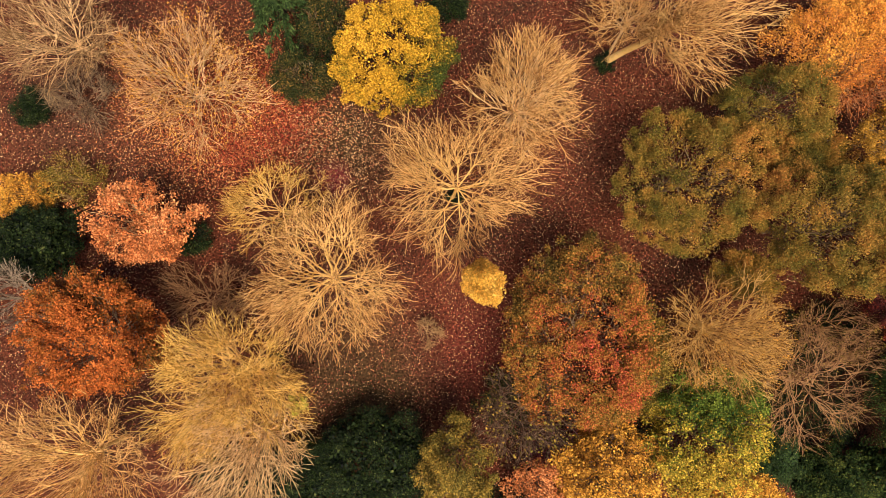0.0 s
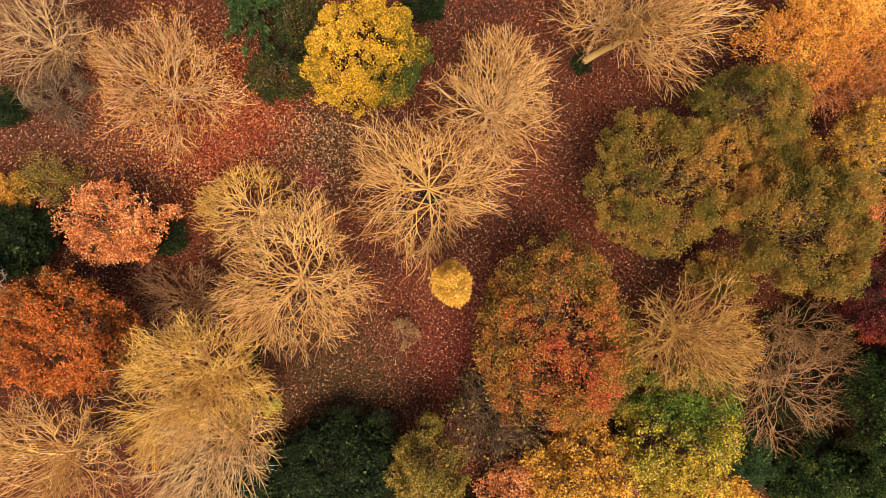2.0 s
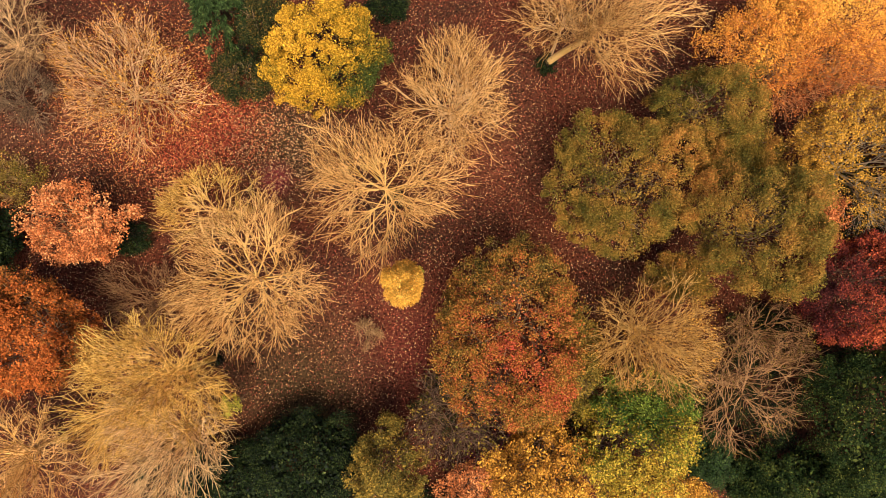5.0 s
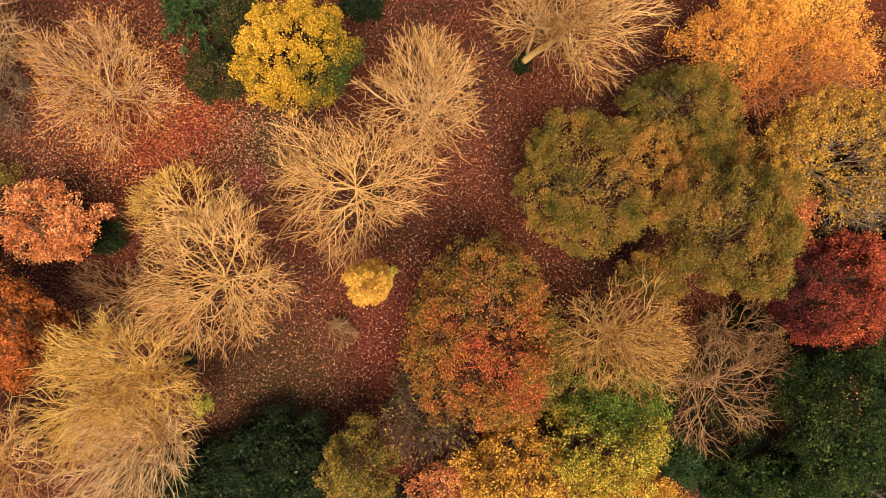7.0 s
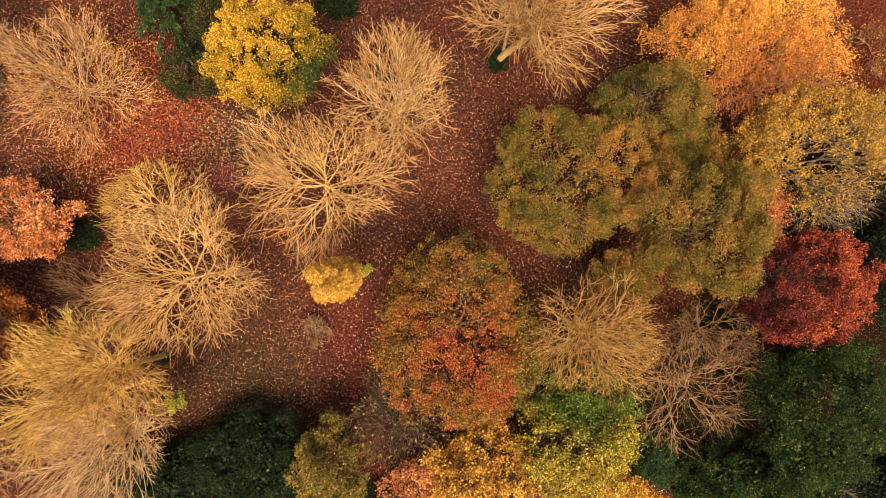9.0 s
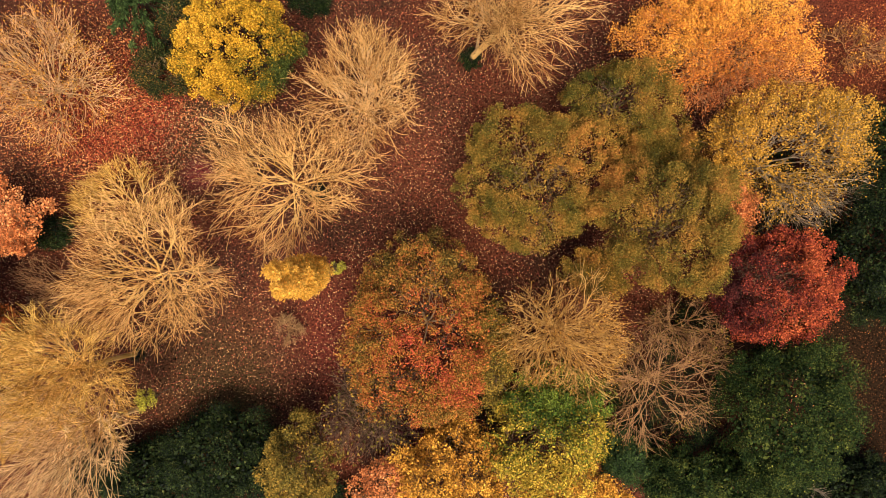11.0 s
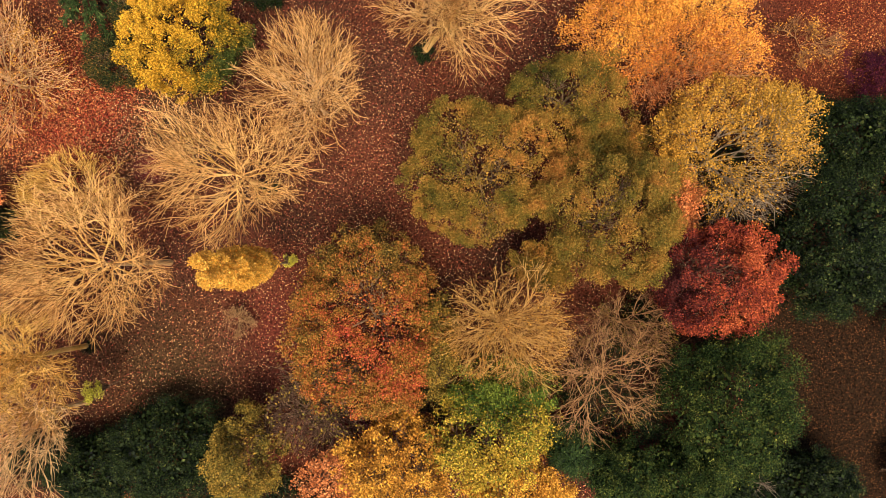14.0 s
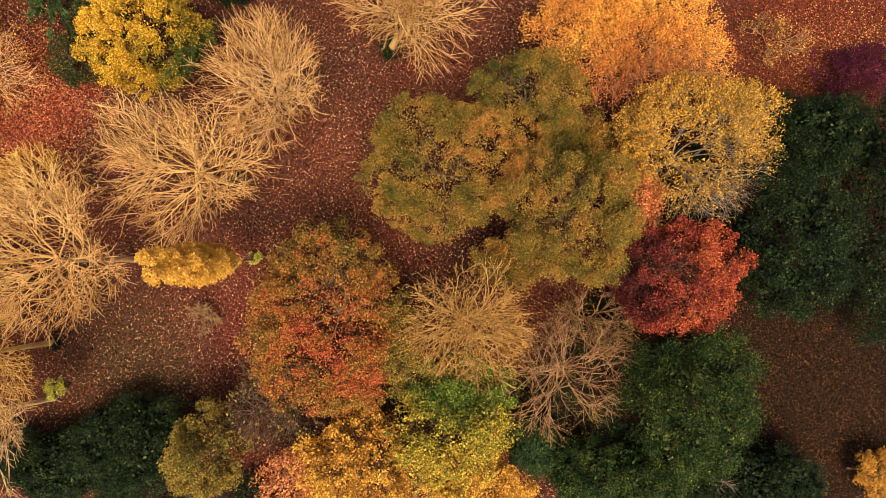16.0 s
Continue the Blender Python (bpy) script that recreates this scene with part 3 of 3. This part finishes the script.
bare_tree(-24.0, -14.2, "bare tree with pale spreading limbs", BARK_GOLD, 4.5, (-0.2, 0.6, 8.3), (6.4, 5.6, 3.8), limbs=15, girth=0.26, lean=(-0.2, 0.2), slopes=(8, 60), twig=TWIG_PINK)
bare_tree(-6.8, -1.9, "large bare tree with a wide fan of golden twigs", BARK_GOLD, 9.6, (-0.2, 0.2, 10.9), (4.7, 4.9, 3.8), limbs=16, girth=0.28, lean=(0.0, 0.05), slopes=(4, 76), twig=TWIG_PINK, trunk_bark=BARK_TAN)
bare_tree(-11.7, 2.8, "smaller bare tree with yellowish twigs", BARK_GOLD, 2.6, (0, 0, 4.8), (3.8, 3.2, 3.2), limbs=7, girth=0.16, twig=TWIG_GOLD)
bare_tree(0.7, 3.9, "bare tree with mossy yellow limbs fanning from a high fork", BARK_GOLD, 8.3, (0.0, -0.1, 9.9), (5.4, 4.9, 3.6), limbs=15, girth=0.2, lean=(0.25, 0.0), slopes=(0, 44), gnarl=0.09, lift=0.07, twig=TWIG_PINK)
bare_tree(4.9, 9.6, "bare tree with fine pale twigs", BARK_PALE, 5.5, (0.4, -0.2, 9.0), (4.0, 4.8, 4.0), limbs=14, girth=0.2, lean=(0.2, -0.2), slopes=(8, 80), twig=TWIG_PINK)
bare_tree(12.2, 14.3, "leaning bare tree with a stout pale yellow trunk", BARK_GOLD, 8.5, (4.1, -1.9, 11.2), (3.9, 3.6, 3.3), limbs=12, girth=0.36, lean=(2.6, -0.1), slopes=(2, 50), twig=TWIG_PINK)
bare_tree(12.8, 15.1, "slender bare tree with thin pale twigs", BARK_PALE, 4.6, (-1.2, 0.7, 6.2), (3.2, 3.0, 2.4), limbs=8, girth=0.16, lean=(0.2, 1.0), slopes=(4, 60), twig=TWIG_PINK)
bare_tree(-26.5, 14.8, "bare tree with pale grey limbs", BARK_PALE, 3.0, (0, 0, 6.0), (4.4, 4.4, 3.2), limbs=11, girth=0.22, slopes=(8, 60), twig=BARK_TAN)
bare_tree(-29.2, -3.4, "small bare tree with grey twigs", BARK_GREY, 3.0, (0, 0, 6.0), (2.8, 3.0, 2.6), limbs=5, girth=0.15)
bare_tree(18.1, -5.7, "bare tree with fine tan twigs", BARK_AMBER, 4.0, (0.1, 0, 7.2), (4.8, 4.4, 3.0), limbs=13, girth=0.22, slopes=(8, 80), clinging=(AMBER, 3500, 0.055, "last gold leaves", (0, 0, 0)))
bare_tree(24.8, -9.0, "bare tree with drooping brown limbs", BARK_RUSSET, 4.0, (0, 0, 6.2), (4.8, 4.3, 2.6), limbs=11, girth=0.12, slopes=(5, 70), gnarl=0.2, lift=-0.07, clinging=(GOLD_BROWN, 1500, 0.07, "last tan leaves", (0, 0, 0)))
bare_tree(26.8, -5.6, "small bare tree with tangled tan twigs", BARK_RUSSET, 2.6, (0, 0, 4.6), (3.4, 2.4, 2.0), limbs=6, girth=0.1, slopes=(5, 70), gnarl=0.18, clinging=(GOLD_BROWN, 900, 0.07, "last tan leaves", (0, 0, 0)))
bare_tree(-18.3, 11.4, "bare tree with reddish twigs over red fallen leaves", BARK_TAN, 1.6, (0, 0, 3.8), (5.9, 5.6, 2.6), limbs=12, girth=0.18, slopes=(8, 80),
          twig=TWIG_ORANGE, clinging=(AMBER, 3000, 0.085, "last orange leaves", (0, 0, 0)))

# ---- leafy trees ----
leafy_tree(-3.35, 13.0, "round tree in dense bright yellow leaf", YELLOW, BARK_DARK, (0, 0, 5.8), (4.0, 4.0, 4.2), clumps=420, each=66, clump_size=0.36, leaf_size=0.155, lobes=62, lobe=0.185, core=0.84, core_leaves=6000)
leafy_tree(2.25, -1.8, "narrow columnar tree in golden leaf", POPLAR, BARK_BROWN, (0.05, -0.1, 10.6), (1.05, 1.1, 6.7), clumps=340, each=40, clump_size=0.3, leaf_size=0.15, low=-1.0, girth=0.14, limbs=8,
           name="columnar_tree", lobes=26, lobe=0.4)
bare_tree(-21.0, 1.8, "small spreading tree in salmon-orange leaf", BARK_TAN, 2.0, (0, 0, 4.4), (4.9, 3.4, 2.0), limbs=9, girth=0.16, slopes=(5, 50), name="autumn_tree", group="leafy trees", levels=TUFTED,
          clinging=(SALMON, 17000, 0.105, "salmon-orange leaves", (0, 0, 0)))
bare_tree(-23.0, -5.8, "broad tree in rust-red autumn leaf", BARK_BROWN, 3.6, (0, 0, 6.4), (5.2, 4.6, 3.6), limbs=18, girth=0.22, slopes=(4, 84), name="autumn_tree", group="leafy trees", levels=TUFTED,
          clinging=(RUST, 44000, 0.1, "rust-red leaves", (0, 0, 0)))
leafy_tree(9.3, -5.4, "large tree in mottled red, orange and green leaf", MOTTLED, BARK_BROWN, (-0.25, -0.3, 6.6), (5.4, 6.1, 4.6), clumps=640, each=56, clump_size=0.42, leaf_size=0.14, lobes=70, lobe=0.2, core=0.86, core_leaves=9000)
leafy_tree(16.5, 4.4, "spreading tree in feathery olive leaf", OLIVE, BARK_BROWN, (0, 0, 7.0), (5.2, 4.9, 3.4), clumps=420, each=74, clump_size=0.46, leaf_size=0.12, stretch=2.2, lobes=46, lobe=0.2, core=0.76, core_leaves=5000, combed=0.5, inner=0.78)
leafy_tree(24.4, 1.3, "spreading tree in feathery olive-gold leaf", OLIVE, BARK_BROWN, (0, 0, 8.2), (4.6, 4.6, 4.0), clumps=400, each=74, clump_size=0.46, leaf_size=0.12, stretch=2.2, lobes=46, lobe=0.2, core=0.76, core_leaves=5000, combed=0.5, inner=0.78)
leafy_tree(22.1, 9.6, "tree in feathery green and bronze leaf", OLIVE, BARK_BROWN, (0, 0, 6.6), (4.0, 2.9, 3.0), clumps=220, each=74, clump_size=0.42, leaf_size=0.105, stretch=2.4, lobes=34, lobe=0.22, core=0.8, core_leaves=3000, combed=0.5, inner=0.78)
leafy_tree(25.8, 6.9, "low tree in dull olive-brown leaf", OLIVE, BARK_BROWN, (0, 0, 3.8), (3.0, 1.9, 1.9), clumps=170, each=60, clump_size=0.46, leaf_size=0.12, stretch=2.2, lobes=20, lobe=0.26, combed=0.5)
leafy_tree(20.9, -1.8, "low tree in feathery olive leaf", OLIVE, BARK_BROWN, (0, 0, 4.6), (2.2, 1.7, 1.8), clumps=130, each=46, clump_size=0.45, leaf_size=0.13, stretch=2.2, combed=0.9)
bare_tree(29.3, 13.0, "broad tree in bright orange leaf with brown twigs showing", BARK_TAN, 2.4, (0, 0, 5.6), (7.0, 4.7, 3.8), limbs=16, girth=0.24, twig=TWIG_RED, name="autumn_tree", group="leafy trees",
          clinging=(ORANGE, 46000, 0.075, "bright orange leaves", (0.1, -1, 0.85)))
bare_tree(32.8, 5.8, "tree in thinning gold leaf with grey-brown branches showing", BARK_GREY, 3.0, (0, 0, 6.2), (5.4, 5.5, 4.2), limbs=11, girth=0.24, slopes=(8, 70), twig=BARK_GREY, name="autumn_tree", group="leafy trees",
          clinging=(GOLD, 34000, 0.076, "gold leaves", (0.5, -0.85, 0.98)))
leafy_tree(29.6, 2.7, "slender tree in orange leaf", SALMON, BARK_TAN, (0, 0, 5.4), (1.4, 2.2, 2.6), clumps=90, each=30, clump_size=0.4, leaf_size=0.16)
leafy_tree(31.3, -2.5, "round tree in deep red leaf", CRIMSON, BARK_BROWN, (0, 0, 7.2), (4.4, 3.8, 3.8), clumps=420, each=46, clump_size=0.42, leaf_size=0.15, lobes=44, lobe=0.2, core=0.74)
bare_tree(17.3, -12.8, "tree in yellow and green leaf with dark twigs showing", BARK_PLUM, 3.2, (0, 0, 6.0), (4.8, 4.6, 3.8), limbs=17, girth=0.2, slopes=(6, 84), name="autumn_tree", group="leafy trees", levels=TUFTED,
          clinging=(YELLOW_GREEN, 26000, 0.095, "yellow and green leaves", (0, 0, 0)))
bare_tree(11.1, -15.0, "tree in amber-orange leaf with gaps between its twigs", BARK_PLUM, 3.2, (0, 0.2, 6.2), (3.9, 3.8, 4.0), limbs=15, girth=0.2, slopes=(6, 84), name="autumn_tree", group="leafy trees", levels=TUFTED,
          clinging=(AMBER, 25000, 0.095, "amber-orange leaves", (0, 0, 0)))
leafy_tree(13.7, -7.2, "narrow tree in dull yellow-green leaf", GOLD_BROWN, BARK_BROWN, (0, 0, 5.0), (1.5, 3.8, 2.6), clumps=200, each=34, clump_size=0.4, leaf_size=0.15, lobes=22, lobe=0.26)
leafy_tree(18.0, -10.0, "low tree still in bright green leaf", BRIGHT_GREEN, BARK_BROWN, (0, 0, 5.2), (3.6, 2.3, 2.6), clumps=220, each=30, clump_size=0.42, leaf_size=0.16, lobes=24, lobe=0.24)
bare_tree(6.4, -17.3, "small tree in thinning orange leaf", BARK_PLUM, 2.4, (0, 0, 5.0), (3.1, 2.8, 2.8), limbs=9, girth=0.14, slopes=(6, 84), name="autumn_tree", group="leafy trees", levels=TUFTED,
          clinging=(SALMON, 9000, 0.095, "orange leaves", (0, 0, 0)))
leafy_tree(18.9, -16.6, "tree in bronze and orange leaf", AMBER, BARK_BROWN, (0, 0, 5.2), (4.0, 2.6, 2.6), clumps=220, each=36, clump_size=0.5, leaf_size=0.17)
leafy_tree(0.9, -14.6, "small upright tree in gold-brown leaf", GOLD_BROWN, BARK_BROWN, (0, 0, 4.8), (2.6, 3.2, 3.9), clumps=260, each=40, clump_size=0.45, leaf_size=0.16)
bare_tree(5.6, -11.3, "thin tree with brown twigs and a few bronze leaves", BARK_PLUM, 2.5, (0, 0, 5.2), (3.5, 3.7, 3.2), limbs=9, girth=0.15, clinging=(GOLD_BROWN, 600, 0.12, "last bronze leaves", (0, 0, 0)))

# ---- evergreens ----
EG = dict(name="evergreen_tree", group="evergreen trees", core_leaves=6000, core_size=0.2, lobes=44, lobe=0.19, core=0.74, inner=0.7, limbs=5)
leafy_tree(-5.1, -14.8, "dense dark evergreen tree", DARK_GREEN, BARK_DARK, (0, 0, 3.0), (4.4, 3.7, 3.1), clumps=420, each=32, clump_size=0.5, leaf_size=0.136, **EG)
leafy_tree(32.8, -10.1, "tall dense dark green evergreen tree", MID_GREEN, BARK_DARK, (0, 0, 6.2), (4.2, 5.2, 4.8), clumps=600, each=34, clump_size=0.55, leaf_size=0.145, **EG)
leafy_tree(38.9, -0.1, "tall dark evergreen tree with glossy leaves", DARK_GREEN, BARK_DARK, (0, 0, 6.4), (3.9, 5.2, 4.6), clumps=620, each=32, clump_size=0.6, leaf_size=0.153, **EG)
leafy_tree(41.9, 7.1, "dark evergreen tree with low crown", DARK_GREEN, BARK_DARK, (0, 0, 4.2), (4.4, 3.2, 3.4), clumps=480, each=32, clump_size=0.55, leaf_size=0.145, **EG)
leafy_tree(46.2, -0.5, "broad dark evergreen tree", DARK_GREEN, BARK_DARK, (0.4, 2.2, 5.0), (4.8, 8.6, 4.6), clumps=900, each=32, clump_size=0.6, leaf_size=0.153, **EG)
leafy_tree(35.6, -17.4, "small dark evergreen tree with low crown", DARK_GREEN, BARK_DARK, (0, 0, 2.0), (2.4, 2.2, 1.9), clumps=170, each=30, clump_size=0.45, leaf_size=0.14, **EG)
leafy_tree(40.0, -17.2, "low dark evergreen tree", DARK_GREEN, BARK_DARK, (0, 0, 2.5), (3.9, 2.7, 2.6), clumps=260, each=29, clump_size=0.5, leaf_size=0.145, **EG)
leafy_tree(30.6, -16.3, "dark green evergreen tree with dense crown", MID_GREEN, BARK_DARK, (0, 0, 3.2), (3.3, 2.7, 3.0), clumps=240, each=38, clump_size=0.5, leaf_size=0.136, **EG)
leafy_tree(26.3, -15.8, "green evergreen tree with rounded crown", MID_GREEN, BARK_DARK, (0, 0, 4.2), (2.6, 2.3, 3.0), clumps=240, each=32, clump_size=0.5, leaf_size=0.145, **EG)
leafy_tree(22.7, -14.1, "small green evergreen tree", GREEN, BARK_DARK, (0, 0, 3.8), (1.9, 1.9, 2.6), clumps=180, each=29, clump_size=0.45, leaf_size=0.145, **EG)
leafy_tree(-29.7, 0.4, "dense dark green evergreen tree", DARK_GREEN, BARK_DARK, (0, 0, 2.2), (3.4, 2.9, 2.4), clumps=280, each=32, clump_size=0.5, leaf_size=0.153, **EG)
leafy_tree(-10.6, -16.6, "dark evergreen tree beneath bare twigs", DARK_GREEN, BARK_DARK, (0, 0, 2.4), (3.6, 2.9, 2.6), clumps=300, each=34, clump_size=0.5, leaf_size=0.14, **EG)
conifer(-12.0, 17.9, "dark green conifer with drooping boughs", NEEDLE, BARK_DARK, 7.0, 3.6, tiers=18)

# ---- shrubs ----
SH = dict(core=0.6, core_leaves=1200, core_size=0.1, name="shrub", category="shrub", group="shrubs", girth=0.06, limbs=5, fork=0.25)
leafy_tree(-10.6, 12.8, "rounded shrub in dark green and bronze leaf", DARK_BRONZE, BARK_BROWN, (0, 0, 1.5), (2.3, 1.9, 1.6), clumps=150, each=40, clump_size=0.4, leaf_size=0.14, **SH)
leafy_tree(-8.9, 16.9, "shrub in dark olive and yellow leaf", DARK_BRONZE, BARK_BROWN, (0, 0, 2.0), (1.9, 2.2, 2.0), clumps=150, each=40, clump_size=0.4, leaf_size=0.14, **SH)
leafy_tree(0.5, 18.2, "low dark green shrub", DARK_GREEN, BARK_DARK, (0, 0, 1.2), (1.6, 1.3, 1.2), clumps=90, each=36, clump_size=0.4, leaf_size=0.14, **SH)
# low leaf mass added to give a dark spot
leafy_tree(-31.1, 10.8, "low dark mass of green leaves", DARK_GREEN, BARK_DARK, (0, 0, 0.7), (1.6, 1.5, 0.8), clumps=110, each=36, clump_size=0.4, leaf_size=0.13, **SH)
leafy_tree(-27.4, 5.1, "shrub in thin yellow leaf", GOLD_BROWN, BARK_TAN, (0, 0, 2.0), (2.6, 2.1, 1.6), clumps=110, each=15, clump_size=0.5, leaf_size=0.14, **SH)
leafy_tree(-31.0, 3.9, "shrub in orange and yellow leaf", AMBER, BARK_TAN, (0, 0, 1.8), (2.2, 1.9, 1.5), clumps=130, each=30, clump_size=0.4, leaf_size=0.15, **SH)
leafy_tree(2.5, -1.7, "tiny green shrub at the foot of the columnar tree", LIME, BARK_BROWN, (0, 0, 0.4), (0.55, 0.5, 0.4), clumps=20, each=24, clump_size=0.2, leaf_size=0.1, **SH)
leafy_tree(12.35, 14.15, "ivy-dark shrub round the trunk's foot", DARK_GREEN, BARK_DARK, (0, 0, 0.5), (0.8, 0.9, 0.6), clumps=40, each=30, clump_size=0.25, leaf_size=0.11, **SH)
leafy_tree(1.0, 4.0, "ivy-dark shrub at the trunk's foot", DARK_GREEN, BARK_DARK, (0, 0, 0.4), (0.8, 0.6, 0.5), clumps=30, each=26, clump_size=0.25, leaf_size=0.11, **SH)
leafy_tree(-10.15, -10.8, "slim sapling in lime-green leaf", LIME, BARK_BROWN, (0, 0, 3.6), (0.7, 0.8, 0.8), clumps=30, each=26, clump_size=0.25, leaf_size=0.12, **{**SH, "fork": 2.6, "core": 0})
leafy_tree(46.8, 12.6, "low spreading shrub in wine-red leaf", MAGENTA, BARK_WINE, (0, 0, 1.1), (3.8, 2.0, 1.2), clumps=150, each=30, clump_size=0.45, leaf_size=0.12, **SH)
leafy_tree(48.1, -16.6, "shrub in orange-brown leaf", AMBER, BARK_BROWN, (0, 0, 1.5), (2.0, 2.0, 1.6), clumps=120, each=36, clump_size=0.4, leaf_size=0.15, **SH)
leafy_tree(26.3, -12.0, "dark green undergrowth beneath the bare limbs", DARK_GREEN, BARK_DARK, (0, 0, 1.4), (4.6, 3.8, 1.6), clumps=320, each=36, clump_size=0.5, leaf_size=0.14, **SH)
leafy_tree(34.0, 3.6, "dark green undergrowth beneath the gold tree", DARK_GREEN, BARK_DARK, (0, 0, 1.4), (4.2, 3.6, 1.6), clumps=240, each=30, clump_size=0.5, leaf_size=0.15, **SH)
leafy_tree(-18.8, 0.9, "dark green shrub beneath the salmon tree", DARK_GREEN, BARK_DARK, (0, 0, 0.9), (1.7, 1.2, 1.0), clumps=70, each=30, clump_size=0.4, leaf_size=0.14, **SH)
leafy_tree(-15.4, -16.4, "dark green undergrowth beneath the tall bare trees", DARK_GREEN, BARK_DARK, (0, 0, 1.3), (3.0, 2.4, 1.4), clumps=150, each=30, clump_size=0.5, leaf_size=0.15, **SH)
# added leaf mass: keeps the gap by the red tree dark
leafy_tree(28.6, -6.4, "dark green leaf fill in the gap beneath the red tree", DARK_GREEN, BARK_DARK, (0, 0, 1.1), (3.4, 2.6, 1.3), clumps=160, each=28, clump_size=0.5, leaf_size=0.15, **SH)
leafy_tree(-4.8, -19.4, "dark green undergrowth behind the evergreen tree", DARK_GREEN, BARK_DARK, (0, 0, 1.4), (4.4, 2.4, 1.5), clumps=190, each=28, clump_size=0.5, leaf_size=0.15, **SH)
# the next two are added leaf masses that hide red ground in dark gaps
leafy_tree(3.4, -19.3, "dark green leaf fill beneath thinning orange leaf", DARK_GREEN, BARK_DARK, (0, 0, 1.2), (3.6, 2.2, 1.4), clumps=150, each=28, clump_size=0.5, leaf_size=0.15, **SH)
leafy_tree(13.6, -13.2, "dark bronze leaf fill between the leafy crowns", DARK_BRONZE, BARK_DARK, (0, 0, 1.1), (3.0, 3.4, 1.3), clumps=150, each=28, clump_size=0.5, leaf_size=0.15, **SH)
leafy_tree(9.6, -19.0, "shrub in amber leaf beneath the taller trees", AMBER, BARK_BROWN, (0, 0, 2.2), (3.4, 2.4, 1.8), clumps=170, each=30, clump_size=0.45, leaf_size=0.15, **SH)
leafy_tree(-12.45, -8.25, "ivy-dark shrub at the pale trunk's foot", DARK_GREEN, BARK_DARK, (0, 0, 0.3), (0.6, 0.5, 0.35), clumps=20, each=22, clump_size=0.2, leaf_size=0.1, **SH)
# leaf mass added to stand for the conifer's shadow on the litter
leafy_tree(-9.4, 15.0, "dark green leaf fill for the shadow beneath the conifer", DARK_GREEN, BARK_DARK, (0, 0, 1.0), (2.9, 2.6, 1.2), clumps=150, each=28, clump_size=0.45, leaf_size=0.15, **SH)
# leaf mass added so that no bright litter shows behind the brown twigs
leafy_tree(5.0, -11.2, "dark bronze leaf fill beneath brown twigs", DARK_BRONZE, BARK_DARK, (0, 0, 0.9), (2.8, 2.7, 1.1), clumps=120, each=26, clump_size=0.45, leaf_size=0.14, **SH)
BS = dict(name="bare_shrub", category="shrub", group="bare shrubs", girth=0.05, slopes=(12, 80), fork=0.2)
bare_tree(-17.0, -3.9, "bare brown thicket of fine stems", BARK_RUSSET, centre=(0, 0, 1.2), radii=(4.0, 3.4, 2.0), limbs=11, **BS)
bare_tree(-27.2, 11.2, "bare tawny shrub of fine stems", BARK_BROWN, centre=(0, 0, 1.2), radii=(2.6, 2.6, 1.8), limbs=8, **BS)
bare_tree(-1.2, -6.2, "small sparse shrub of tan twigs", BARK_TAN, centre=(0, 0, 1.0), radii=(1.2, 1.2, 1.3), limbs=4, fine=0.6, **BS)
bare_tree(8.4, -14.6, "bare wine-red shrub of fine stems", BARK_WINE, centre=(0, 0, 1.0), radii=(2.3, 2.8, 1.6), limbs=8, **BS)
bare_tree(40.8, 15.0, "bare tawny shrub over orange litter", BARK_RUSSET, centre=(0, 0, 1.2), radii=(3.0, 2.6, 1.6), limbs=4, fine=0.7, clinging=(AMBER, 500, 0.08, "last amber leaves", (0, 0, 0)), **BS)

bare_tree(49.2, 12.7, "pale bare sapling over wine-red leaf", BARK_PALE, 2.2, (0, 0, 3.0), (1.5, 1.3, 1.2), limbs=6, levels=(BOUGH, BRANCH, TWIG), girth=0.06, fine=0.7)
bare_tree(35.7, -16.6, "dead sapling with a few pale bare branches", BARK_GREY, 3.4, (0.1, 0, 4.4), (1.4, 1.0, 1.1), limbs=4, levels=(BOUGH, TWIG), girth=0.07)

# ---- leaf litter ----
fallen_leaves(42000, (2, 0), (37, 22), 0.10, LITTER_DARK, "dark red-brown fallen leaves on the woodland floor", even=True)
fallen_leaves(84000, (1, 0), (37, 22), 0.071, LITTER_PALE, "pale tan fallen leaves scattered on the woodland floor", even=True)
fallen_leaves(14000, (-17.5, 11.0), (9.5, 7.6), 0.11, LITTER_ORANGE, "orange fallen leaves over red ones")
fallen_leaves(8500, (-14.9, 10.0), (5.8, 5.4), 0.12, LITTER_RED, "bright red fallen leaves lying thick")
fallen_leaves(2200, (-8.0, 7.6), (5.5, 4.0), 0.082, LITTER_PALE, "pale tan fallen leaves lying thick on thin turf")
fallen_leaves(4200, (45, 15.5), (6.5, 4.5), 0.095, LITTER_ORANGE, "orange fallen leaves lying thick")
fallen_leaves(30000, (46, -3), (8.5, 20), 0.058, LITTER_BROWN, "small brown fallen leaves on dark ground", even=True)
